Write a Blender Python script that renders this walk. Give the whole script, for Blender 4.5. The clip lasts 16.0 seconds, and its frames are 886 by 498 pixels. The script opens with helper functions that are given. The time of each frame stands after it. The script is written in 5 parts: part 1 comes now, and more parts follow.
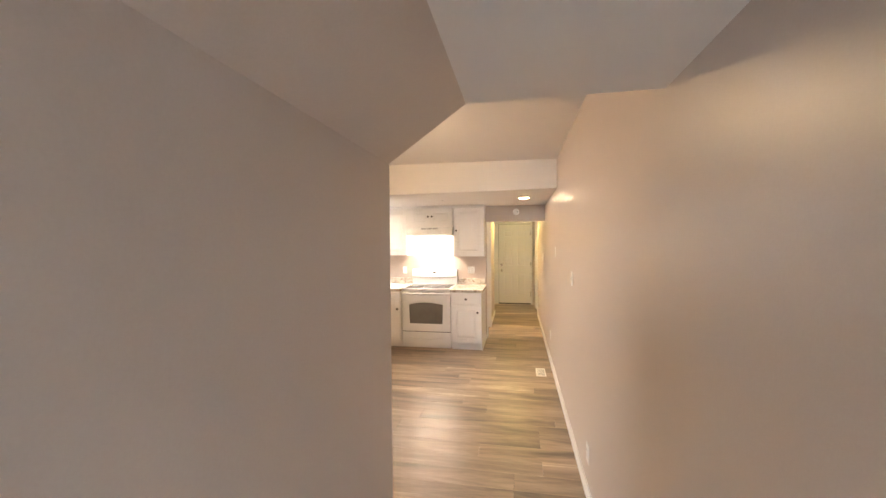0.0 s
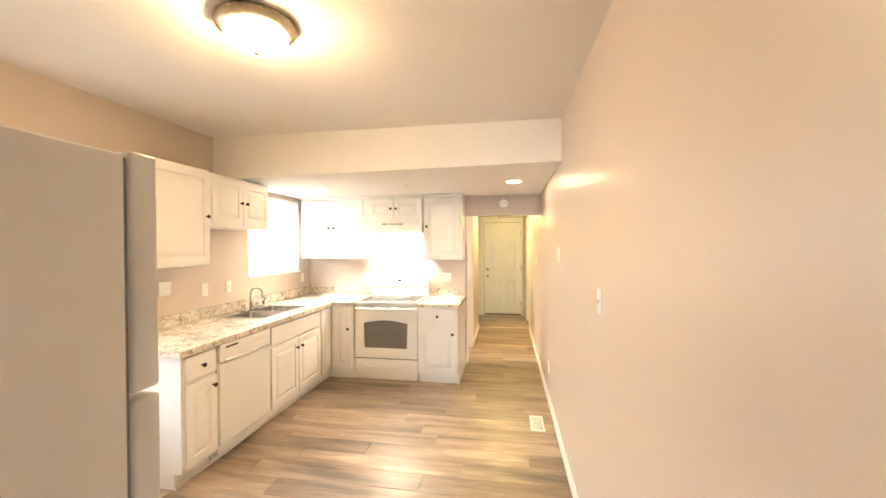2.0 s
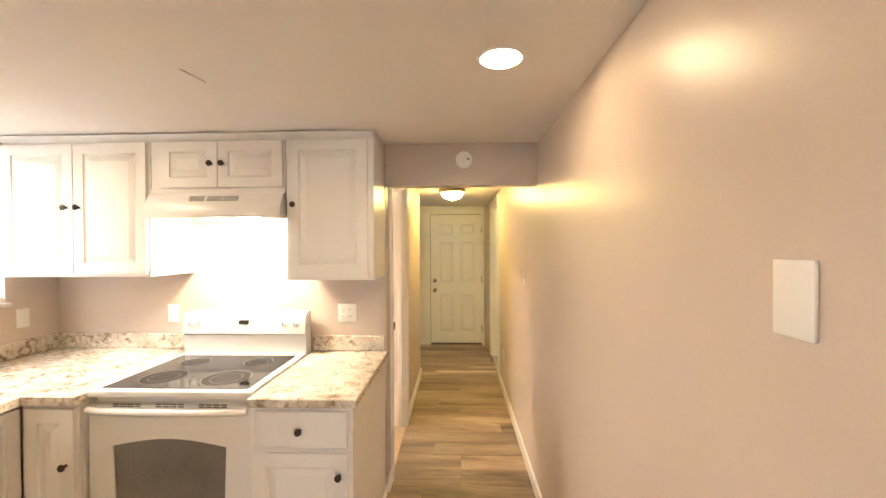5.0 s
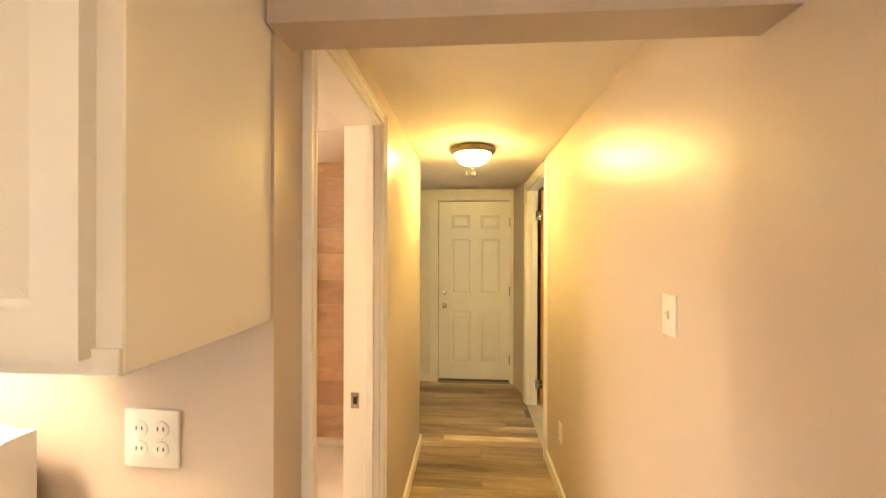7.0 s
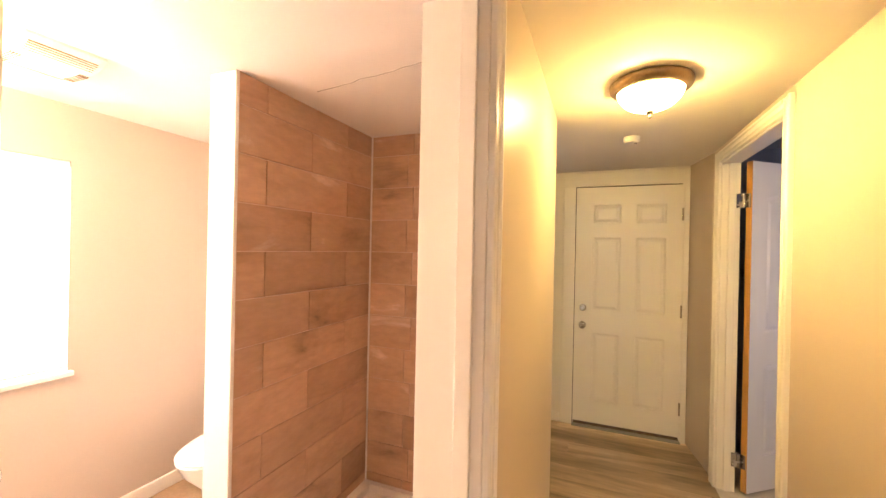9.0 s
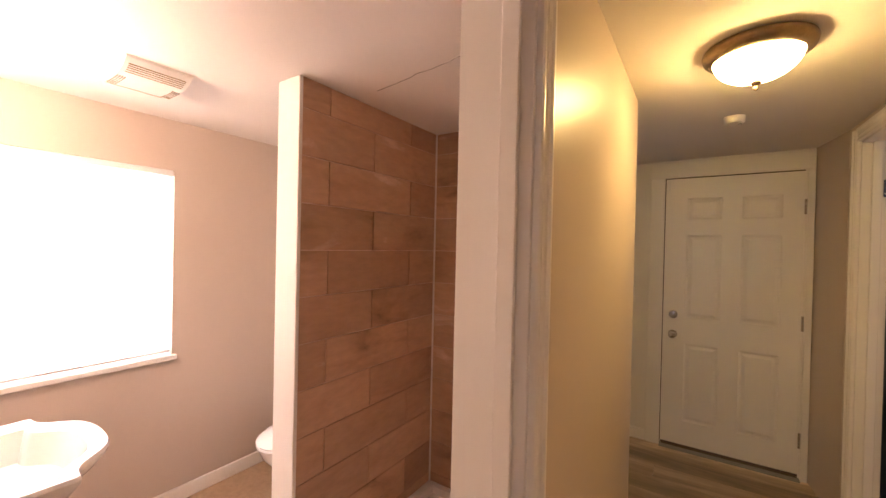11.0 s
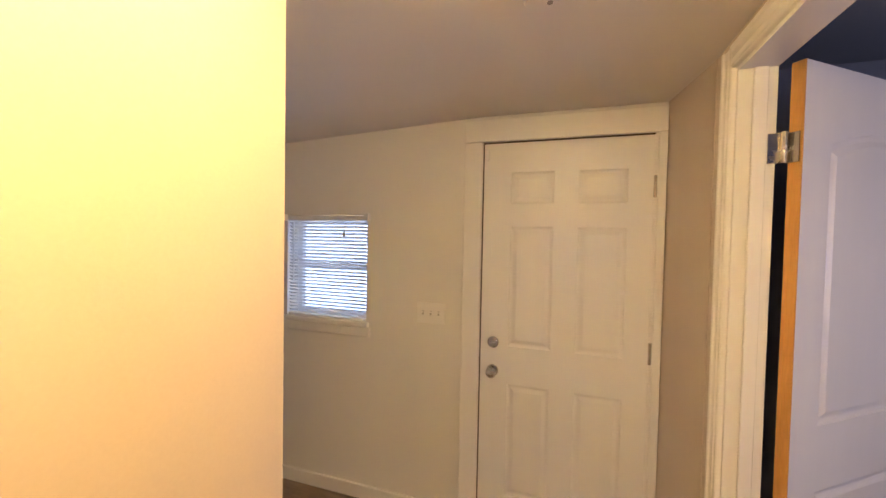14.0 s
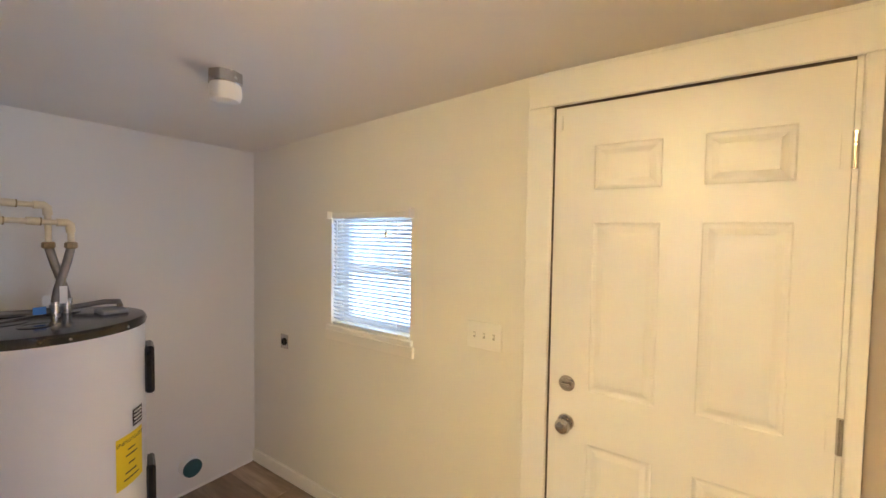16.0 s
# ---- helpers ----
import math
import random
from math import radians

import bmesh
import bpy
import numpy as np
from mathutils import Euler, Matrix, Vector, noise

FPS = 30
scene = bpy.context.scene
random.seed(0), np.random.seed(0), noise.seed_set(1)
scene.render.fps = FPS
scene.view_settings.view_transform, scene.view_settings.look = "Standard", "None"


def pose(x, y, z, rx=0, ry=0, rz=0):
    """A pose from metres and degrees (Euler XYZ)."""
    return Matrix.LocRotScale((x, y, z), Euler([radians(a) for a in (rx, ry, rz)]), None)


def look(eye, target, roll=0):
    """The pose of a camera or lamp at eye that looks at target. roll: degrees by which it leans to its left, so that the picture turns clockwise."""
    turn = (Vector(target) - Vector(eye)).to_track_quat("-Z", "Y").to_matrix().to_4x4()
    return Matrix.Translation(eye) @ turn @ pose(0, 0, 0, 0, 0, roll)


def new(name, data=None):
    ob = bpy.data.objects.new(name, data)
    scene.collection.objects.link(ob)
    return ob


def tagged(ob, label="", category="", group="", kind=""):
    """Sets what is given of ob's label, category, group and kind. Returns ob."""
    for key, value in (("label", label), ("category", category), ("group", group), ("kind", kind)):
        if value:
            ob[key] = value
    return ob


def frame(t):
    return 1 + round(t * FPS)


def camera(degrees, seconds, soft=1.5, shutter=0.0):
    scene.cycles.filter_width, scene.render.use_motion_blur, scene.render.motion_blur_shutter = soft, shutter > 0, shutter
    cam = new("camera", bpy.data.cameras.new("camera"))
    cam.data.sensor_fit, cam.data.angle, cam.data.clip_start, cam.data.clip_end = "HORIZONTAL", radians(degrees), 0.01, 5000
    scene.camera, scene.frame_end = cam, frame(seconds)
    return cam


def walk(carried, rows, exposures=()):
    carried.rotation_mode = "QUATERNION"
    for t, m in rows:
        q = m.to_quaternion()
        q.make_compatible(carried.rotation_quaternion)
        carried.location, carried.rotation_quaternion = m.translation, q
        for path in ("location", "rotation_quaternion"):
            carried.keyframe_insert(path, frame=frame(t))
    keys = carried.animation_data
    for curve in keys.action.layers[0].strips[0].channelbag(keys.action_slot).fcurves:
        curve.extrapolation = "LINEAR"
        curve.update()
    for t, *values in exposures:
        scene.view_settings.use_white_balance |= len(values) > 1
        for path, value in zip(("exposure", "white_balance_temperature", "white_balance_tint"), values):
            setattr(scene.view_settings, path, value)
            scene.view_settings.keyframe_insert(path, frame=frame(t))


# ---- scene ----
cam = camera(98.0, 16.0)
PATH = [
    (0, (0.172, 0.11, 1.615), (-0.209, 2.073, 1.58), -0.5),
    (0.5, (0.149, 0.483, 1.581), (-0.178, 2.455, 1.557), -0.2),
    (1, (0.135, 0.815, 1.608), (-0.192, 2.788, 1.58), -0.5),
    (1.5, (0.157, 1.155, 1.593), (-0.167, 3.128, 1.568), -0.5),
    (2, (0.187, 1.512, 1.573), (-0.14, 3.485, 1.552), -0.3),
    (2.5, (0.132, 1.909, 1.586), (-0.171, 3.885, 1.568), -0.2),
    (3, (0.139, 2.317, 1.569), (-0.108, 4.302, 1.548), -0.4),
    (3.5, (0.151, 2.774, 1.579), (-0.047, 4.765, 1.559), -0.4),
    (4, (0.108, 3.223, 1.575), (-0.031, 5.218, 1.555), -0.4),
    (4.5, (0.111, 3.65, 1.562), (0.022, 5.648, 1.542), -0.5),
    (5, (0.102, 4.108, 1.57), (0.031, 6.106, 1.554), -0.3),
    (7.5, (0.015, 6.132, 1.523), (-0.181, 8.123, 1.52), 0.7),
    (8, (-0.004, 6.386, 1.542), (-0.435, 8.339, 1.53), 0.9),
    (8.5, (-0.05, 6.535, 1.511), (-0.663, 8.439, 1.507), 1.2),
    (9, (-0.129, 6.647, 1.505), (-0.877, 8.502, 1.504), 1.2),
    (11.5, (-0.059, 6.835, 1.51), (-1.183, 8.489, 1.491), 1.3),
    (12, (0.031, 7.014, 1.501), (-0.888, 8.789, 1.493), 0.9),
    (12.5, (0.100, 7.332, 1.529), (-0.590, 9.209, 1.509), 0.9),
    (13, (0.104, 7.63, 1.544), (-0.506, 9.534, 1.504), 0.8),
    (13.5, (0.099, 7.951, 1.573), (-0.512, 9.855, 1.52), 0.9),
    (14, (0.139, 8.213, 1.566), (-0.498, 10.108, 1.508), 1.1),
    (14.5, (0.154, 8.384, 1.558), (-0.608, 10.232, 1.507), 1.3),
    (15, (0.141, 8.495, 1.54), (-0.765, 10.277, 1.504), 1.4),
    (15.5, (0.128, 8.622, 1.581), (-0.896, 10.338, 1.499), 0.9),
    (16, (0.153, 8.748, 1.581), (-0.95, 10.414, 1.503), 0.9),
]
# seconds, stops, kelvin, tint of the clip's own automatic exposure and white balance
EXPOSURES = [
    (0.0, 0.40, 6700, 14), (0.5, 0.74, 7100, 11), (1.0, 1.0, 6900, 8), (2.0, 0.95, 6700, 7), (2.5, 0.82, 6700, 8), (3.0, 0.58, 6800, 11), (3.5, 0.62, 6900, 11), (5.0, 0.32, 6900, 11),
    (7.5, 0.52, 8300, 10), (8.5, 0.64, 7500, 18), (9.0, 0.42, 7300, 23), (11.5, -0.75, 6900, 34), (12.0, -0.65, 6900, 33),
    (12.5, -0.48, 6650, 23), (13.0, -0.15, 6550, 27), (13.5, 0.14, 6500, 31), (14.0, 0.27, 6500, 31), (15.0, 0.60, 6450, 29), (16.0, 1.03, 6200, 19),
]
walk(cam, [(t, look(eye, target, roll)) for t, eye, target, roll in PATH], EXPOSURES)

# ---- world and light ----
world = bpy.data.worlds.new("world")
scene.world = world
world.use_nodes = True
wn = world.node_tree
sky = wn.nodes.new("ShaderNodeTexSky")
sky.sky_type = "NISHITA"
sky.sun_disc = False
sky.sun_elevation = radians(42)
sky.sun_rotation = radians(200)
wn.links.new(sky.outputs[0], wn.nodes["Background"].inputs[0])
wn.nodes["Background"].inputs[1].default_value = 0.1

sun_data = bpy.data.lights.new("sun", "SUN")
sun_data.energy = 2.5
sun_data.angle = radians(0.6)
sun_data.color = (1.0, 0.95, 0.88)
sun_ob = new("sun", sun_data)
sun_ob.matrix_world = look((3, 6, 9), (1.2, 9.5, 0))

KITCHEN_GLOW = 100.0
HALL_GLOW = 132.0
SPOT_GLOW = 110.0
HOOD_GLOW = 190.0
VANITY_GLOW = 335.0


def window_lamp(name, place, target, sx, sy, watts, colour):
    """Daylight that falls in through a window's opening; watts for each square metre."""
    data = bpy.data.lights.new(name, "AREA")
    data.shape, data.size, data.size_y = "RECTANGLE", sx, sy
    data.energy, data.color = watts * sx * sy, colour
    ob = new(name, data)
    ob.matrix_world = look(place, target)
    return ob


window_lamp("daylight_dining", (-2.85, 3.2, 1.43), (0, 3.2, 1.43), 1.5, 1.9, 24, (0.84, 0.92, 1.0))
window_lamp("daylight_sink", (-2.85, 5.9, 1.7), (0, 5.9, 1.7), 1.5, 1.3, 60, (0.95, 0.97, 1.0))
window_lamp("daylight_bath", (-2.85, 7.29, 1.38), (0, 7.29, 1.38), 1.3, 1.5, 180, (1.0, 0.95, 0.92))
window_lamp("daylight_utility", (-1.45, 10.60, 1.37), (-1.45, 8, 1.37), 1.7, 1.3, 12, (0.44, 0.70, 1.0))
window_lamp("daylight_bedroom", (2.75, 8.75, 1.5), (0, 8.75, 1.5), 0.9, 1.1, 18, (0.88, 0.88, 1.0))
window_lamp("daylight_front", (0.17, -2.45, 1.35), (0.17, 3, 1.35), 0.9, 1.5, 200, (0.62, 0.81, 1.0))


# ---- materials ----
def nodes_of(name):
    m = bpy.data.materials.new(name)
    m.use_nodes = True
    return m, m.node_tree, m.node_tree.nodes["Principled BSDF"]


def ramp_node(nt, stops):
    r = nt.nodes.new("ShaderNodeValToRGB")
    els = r.color_ramp.elements
    while len(els) < len(stops):
        els.new(0.5)
    for e, (p, c) in zip(els, stops):
        e.position, e.color = p, (*c, 1)
    return r


def noise_node(nt, vec, scale, detail=4.0, rough=0.55):
    n = nt.nodes.new("ShaderNodeTexNoise")
    n.inputs["Scale"].default_value, n.inputs["Detail"].default_value = scale, detail
    n.inputs["Roughness"].default_value = rough
    nt.links.new(vec, n.inputs["Vector"])
    return n


def mat(name, col, rough=0.5, metal=0.0, var=0.06, scale=3.0, fine=90.0, bump=0.06, spec=0.5, coat=0.0, stretch=(1, 1, 1)):
    """A painted, plastic or metal surface: broad and fine variation in colour, gloss and relief."""
    m, nt, p = nodes_of(name)
    tc = nt.nodes.new("ShaderNodeTexCoord")
    mp = nt.nodes.new("ShaderNodeMapping")
    mp.inputs["Scale"].default_value = stretch
    nt.links.new(tc.outputs["Object"], mp.inputs["Vector"])
    broad = noise_node(nt, mp.outputs[0], scale)
    grain = noise_node(nt, mp.outputs[0], fine, 3.0)
    lo, hi = [max(0, c * (1 - var)) for c in col], [min(1, c * (1 + var)) for c in col]
    r = ramp_node(nt, [(0.3, lo), (0.7, hi)])
    nt.links.new(broad.outputs["Fac"], r.inputs[0])
    mix = nt.nodes.new("ShaderNodeMix")
    mix.data_type, mix.blend_type = "RGBA", "OVERLAY"
    mix.inputs[0].default_value = min(1.0, var * 1.5)
    nt.links.new(r.outputs[0], mix.inputs[6])
    nt.links.new(grain.outputs["Fac"], mix.inputs[7])
    nt.links.new(mix.outputs[2], p.inputs["Base Color"])
    rr = nt.nodes.new("ShaderNodeMapRange")
    rr.inputs[3].default_value, rr.inputs[4].default_value = max(0.02, rough - 0.06), min(1, rough + 0.06)
    nt.links.new(broad.outputs["Fac"], rr.inputs[0])
    nt.links.new(rr.outputs[0], p.inputs["Roughness"])
    p.inputs["Metallic"].default_value = metal
    p.inputs["Specular IOR Level"].default_value = spec
    p.inputs["Coat Weight"].default_value = coat
    if bump:
        b = nt.nodes.new("ShaderNodeBump")
        b.inputs["Strength"].default_value, b.inputs["Distance"].default_value = bump, 0.004
        nt.links.new(grain.outputs["Fac"], b.inputs["Height"])
        nt.links.new(b.outputs[0], p.inputs["Normal"])
    return m


def glow(name, col, strength):
    m, nt, p = nodes_of(name)
    p.inputs["Base Color"].default_value = (0.9, 0.88, 0.84, 1)
    p.inputs["Roughness"].default_value = 0.3
    p.inputs["Emission Color"].default_value = (*col, 1)
    p.inputs["Emission Strength"].default_value = strength
    return m


def glass(name, rough=0.0, col=(1, 1, 1)):
    m, nt, p = nodes_of(name)
    p.inputs["Base Color"].default_value = (*col, 1)
    p.inputs["Transmission Weight"].default_value = 1.0
    p.inputs["Roughness"].default_value = rough
    p.inputs["IOR"].default_value = 1.45
    return m


def slat_material():
    m, nt, p = nodes_of("blind_slat_white")
    p.inputs["Base Color"].default_value = (0.86, 0.86, 0.85, 1)
    p.inputs["Roughness"].default_value = 0.45
    tr = nt.nodes.new("ShaderNodeBsdfTranslucent")
    tr.inputs[0].default_value = (0.9, 0.9, 0.9, 1)
    mx = nt.nodes.new("ShaderNodeMixShader")
    mx.inputs[0].default_value = 0.45
    nt.links.new(p.outputs[0], mx.inputs[1])
    nt.links.new(tr.outputs[0], mx.inputs[2])
    nt.links.new(mx.outputs[0], nt.nodes["Material Output"].inputs[0])
    return m


def wood_look(name, stops, along, across, rough, seed_span=40.0, var=0.35, bump=0.08, fine_span=(0.78, 1.15)):
    """Wood-look boards or tiles, each piece with its own grain: streaks along local x."""
    m, nt, p = nodes_of(name)
    tc = nt.nodes.new("ShaderNodeTexCoord")
    info = nt.nodes.new("ShaderNodeObjectInfo")
    mul = nt.nodes.new("ShaderNodeMath")
    mul.operation = "MULTIPLY"
    mul.inputs[1].default_value = seed_span
    nt.links.new(info.outputs["Random"], mul.inputs[0])
    add = nt.nodes.new("ShaderNodeVectorMath")
    nt.links.new(tc.outputs["Object"], add.inputs[0])
    nt.links.new(mul.outputs[0], add.inputs[1])
    mp = nt.nodes.new("ShaderNodeMapping")
    mp.inputs["Scale"].default_value = (along, across, across)
    nt.links.new(add.outputs[0], mp.inputs["Vector"])
    streak = noise_node(nt, mp.outputs[0], 1.0, 5.0, 0.6)
    streak.inputs["Distortion"].default_value = 0.6
    fine = noise_node(nt, mp.outputs[0], 7.0, 4.0, 0.6)
    r = ramp_node(nt, stops)
    nt.links.new(streak.outputs["Fac"], r.inputs[0])
    tone = nt.nodes.new("ShaderNodeMapRange")
    tone.inputs[3].default_value, tone.inputs[4].default_value = 1 - var, 1 + var
    nt.links.new(info.outputs["Random"], tone.inputs[0])
    grain = nt.nodes.new("ShaderNodeMapRange")
    grain.inputs[1].default_value, grain.inputs[2].default_value = 0.3, 0.7
    grain.inputs[3].default_value, grain.inputs[4].default_value = fine_span
    nt.links.new(fine.outputs["Fac"], grain.inputs[0])
    both = nt.nodes.new("ShaderNodeMath")
    both.operation = "MULTIPLY"
    nt.links.new(tone.outputs[0], both.inputs[0])
    nt.links.new(grain.outputs[0], both.inputs[1])
    sc = nt.nodes.new("ShaderNodeVectorMath")
    sc.operation = "SCALE"
    nt.links.new(r.outputs[0], sc.inputs[0])
    nt.links.new(both.outputs[0], sc.inputs["Scale"])
    nt.links.new(sc.outputs[0], p.inputs["Base Color"])
    rr = nt.nodes.new("ShaderNodeMapRange")
    rr.inputs[3].default_value, rr.inputs[4].default_value = rough - 0.08, rough + 0.1
    nt.links.new(streak.outputs["Fac"], rr.inputs[0])
    nt.links.new(rr.outputs[0], p.inputs["Roughness"])
    b = nt.nodes.new("ShaderNodeBump")
    b.inputs["Strength"].default_value, b.inputs["Distance"].default_value = bump, 0.003
    nt.links.new(fine.outputs["Fac"], b.inputs["Height"])
    nt.links.new(b.outputs[0], p.inputs["Normal"])
    return m


def granite():
    m, nt, p = nodes_of("granite_laminate")
    tc = nt.nodes.new("ShaderNodeTexCoord")
    v = tc.outputs["Object"]
    a = noise_node(nt, v, 17.0, 6.0, 0.66)
    a.inputs["Distortion"].default_value = 1.2
    ra = ramp_node(nt, [(0.33, (0.29, 0.22, 0.16)), (0.41, (0.53, 0.44, 0.345)), (0.48, (0.74, 0.675, 0.585)), (0.64, (0.85, 0.815, 0.755))])
    nt.links.new(a.outputs["Fac"], ra.inputs[0])
    b = noise_node(nt, v, 48.0, 4.0, 0.7)
    rb = ramp_node(nt, [(0.34, (0.16, 0.13, 0.11)), (0.43, (0.80, 0.76, 0.69)), (0.7, (1, 1, 1))])
    nt.links.new(b.outputs["Fac"], rb.inputs[0])
    c = noise_node(nt, v, 5.0, 3.0)
    rc = ramp_node(nt, [(0.40, (0.62, 0.60, 0.56)), (0.55, (1, 1, 1))])
    nt.links.new(c.outputs["Fac"], rc.inputs[0])
    m1 = nt.nodes.new("ShaderNodeMix")
    m1.data_type, m1.blend_type = "RGBA", "MULTIPLY"
    m1.inputs[0].default_value = 0.65
    nt.links.new(ra.outputs[0], m1.inputs[6])
    nt.links.new(rb.outputs[0], m1.inputs[7])
    m2 = nt.nodes.new("ShaderNodeMix")
    m2.data_type, m2.blend_type = "RGBA", "MULTIPLY"
    m2.inputs[0].default_value = 0.6
    nt.links.new(m1.outputs[2], m2.inputs[6])
    nt.links.new(rc.outputs[0], m2.inputs[7])
    nt.links.new(m2.outputs[2], p.inputs["Base Color"])
    p.inputs["Roughness"].default_value = 0.24
    return m


TAUPE = mat("taupe_satin_paint", (0.56, 0.47, 0.40), 0.36, var=0.03, scale=1.3, fine=160, bump=0.05)
WHITE_WALL = mat("off_white_wall_paint", (0.78, 0.755, 0.70), 0.42, var=0.02, scale=1.2, fine=160, bump=0.09)
CEIL = mat("ceiling_flat_white", (0.84, 0.80, 0.755), 0.75, var=0.02, scale=1.0, fine=120, bump=0.10)
TRIM = mat("trim_gloss_white", (0.84, 0.815, 0.77), 0.34, var=0.01, scale=4, fine=60, bump=0.012, stretch=(1, 1, 0.3))
CAB = mat("cabinet_white_paint", (0.82, 0.80, 0.775), 0.36, var=0.008, scale=5, fine=70, bump=0.012, stretch=(3, 3, 0.5))
ENAMEL = mat("appliance_enamel", (0.82, 0.81, 0.79), 0.22, var=0.01, fine=200, bump=0.02)
FRIDGE_MAT = mat("fridge_pebbled_enamel", (0.74, 0.73, 0.71), 0.34, var=0.015, fine=420, bump=0.12)
PLASTIC = mat("switch_plastic", (0.82, 0.80, 0.76), 0.3, var=0.01, bump=0)
# mid-beige that paints the shade inside a switch's toggle slot
SLOT_SHADE = mat("slot_shade", (0.46, 0.44, 0.40), 0.5, var=0.03, bump=0)
BRONZE = mat("knob_dark_bronze", (0.06, 0.045, 0.035), 0.38, 0.85, var=0.2, scale=30, bump=0.03)
LAMP_SILVER = mat("lamp_antique_silver", (0.48, 0.40, 0.29), 0.34, 0.85, var=0.15, scale=20, bump=0.05)
LAMP_BRONZE = mat("lamp_brushed_bronze", (0.20, 0.15, 0.10), 0.38, 0.9, var=0.15, scale=20, bump=0.05)
NICKEL = mat("satin_nickel", (0.55, 0.52, 0.48), 0.26, 1.0, var=0.06, scale=30, bump=0.03)
CHROME = mat("chrome", (0.75, 0.75, 0.76), 0.08, 1.0, var=0.02, bump=0)
STEEL = mat("sink_brushed_steel", (0.50, 0.49, 0.48), 0.22, 1.0, var=0.06, scale=4, fine=160, bump=0.05, stretch=(0.2, 1, 1))
BLACK_GLASS = mat("cooktop_black_glass", (0.025, 0.025, 0.028), 0.08, var=0.3, scale=30, bump=0)
BURNER = mat("burner_zone_print", (0.006, 0.006, 0.007), 0.30, var=0.3, scale=60, bump=0.05, spec=0.12)
RING = mat("burner_ring_print", (0.16, 0.16, 0.165), 0.3, var=0.2, scale=40, bump=0)
# base colour lightened to grey to stand in for the window's reflection
OVEN_GLASS = mat("oven_glass_grey_reflection", (0.20, 0.19, 0.175), 0.10, var=0.15, scale=3, bump=0)
# near-black for slots, holes and the shade put into narrow gaps
DARK = mat("dark_gap", (0.02, 0.018, 0.016), 0.6, var=0.2, bump=0)
# brown of the door sweep, and of the shade painted into the door's gaps
SWEEP_AND_GAP = mat("brown_sweep_and_gap_shade", (0.10, 0.075, 0.055), 0.7, var=0.2, bump=0)
GASKET = mat("gasket_grey", (0.26, 0.26, 0.25), 0.6, var=0.1, bump=0)
GRANITE = granite()
PLANK = wood_look("vinyl_plank", [(0.30, (0.095, 0.068, 0.050)), (0.42, (0.210, 0.152, 0.108)), (0.53, (0.315, 0.230, 0.162)), (0.62, (0.385, 0.288, 0.203)), (0.70, (0.62, 0.49, 0.36))], 0.7, 5.0, 0.36, var=0.20)
SUBFLOOR = mat("plank_joint", (0.05, 0.04, 0.032), 0.8, bump=0)
TILE = wood_look("wood_look_tile", [(0.27, (0.24, 0.155, 0.105)), (0.35, (0.41, 0.255, 0.165)), (0.46, (0.50, 0.312, 0.205)), (0.63, (0.53, 0.335, 0.222)), (0.74, (0.70, 0.52, 0.41))], 1.9, 5.5, 0.42, var=0.17, bump=0.04, fine_span=(0.90, 1.07))
GROUT = mat("grout", (0.66, 0.50, 0.39), 0.85, var=0.1, scale=20, bump=0.1)
PORCELAIN = mat("porcelain", (0.84, 0.82, 0.79), 0.10, var=0.01, bump=0, coat=0.3)
PAN = mat("shower_pan_acrylic", (0.78, 0.73, 0.68), 0.3, var=0.03, bump=0.02)
BATH_FLOOR = mat("bath_vinyl", (0.42, 0.30, 0.20), 0.42, var=0.15, scale=4, fine=40)
CARPET = mat("pale_vinyl", (0.50, 0.46, 0.41), 0.7, var=0.1, scale=9, fine=200, bump=0.2)
# one dark blue-grey for the bedroom's walls and ceiling
ROOM_BLUE = mat("bedroom_blue_grey", (0.19, 0.22, 0.28), 0.6, var=0.04)
HEATER = mat("heater_white_enamel", (0.74, 0.74, 0.76), 0.30, var=0.02, fine=240, bump=0.03)
BLACK = mat("black_plastic", (0.012, 0.0115, 0.0115), 0.16, var=0.3, scale=20, bump=0.03)
FLEX = mat("grey_braided_hose", (0.25, 0.225, 0.195), 0.4, 0.6, var=0.15, scale=30, fine=500, bump=0.4)
CPVC = mat("cream_cpvc", (0.70, 0.60, 0.40), 0.38, var=0.08, scale=12, bump=0.02)
BRASS = mat("aged_brass", (0.35, 0.26, 0.14), 0.4, 0.9, var=0.2, scale=40, bump=0.05)
BRASS_BRIGHT = mat("polished_brass", (0.70, 0.47, 0.18), 0.2, 1.0, var=0.05, scale=30, bump=0.02)
YELLOW = mat("yellow_label", (0.80, 0.62, 0.02), 0.5, var=0.02, bump=0)
INK = mat("black_ink", (0.03, 0.03, 0.03), 0.6, var=0.05, bump=0)
PAPER = mat("paper_tag", (0.75, 0.74, 0.72), 0.7, var=0.05, bump=0)
CRACK = mat("plaster_crack", (0.40, 0.36, 0.32), 0.8, var=0.2, scale=30, bump=0)
BLUE = mat("blue_tag", (0.03, 0.16, 0.50), 0.5, var=0.05, bump=0)
RED = mat("red_cap", (0.55, 0.03, 0.02), 0.45, var=0.05, bump=0)
TEAL = mat("teal_vent_flap", (0.012, 0.065, 0.075), 0.4, var=0.1, bump=0)
RAW_WOOD = mat("raw_pine_edge", (0.58, 0.29, 0.085), 0.6, var=0.15, scale=6, fine=60, stretch=(4, 4, 0.4))
DOOR_WHITE = mat("moulded_door_white", (0.76, 0.74, 0.73), 0.40, var=0.02, fine=110, bump=0.04, stretch=(3, 3, 0.4))
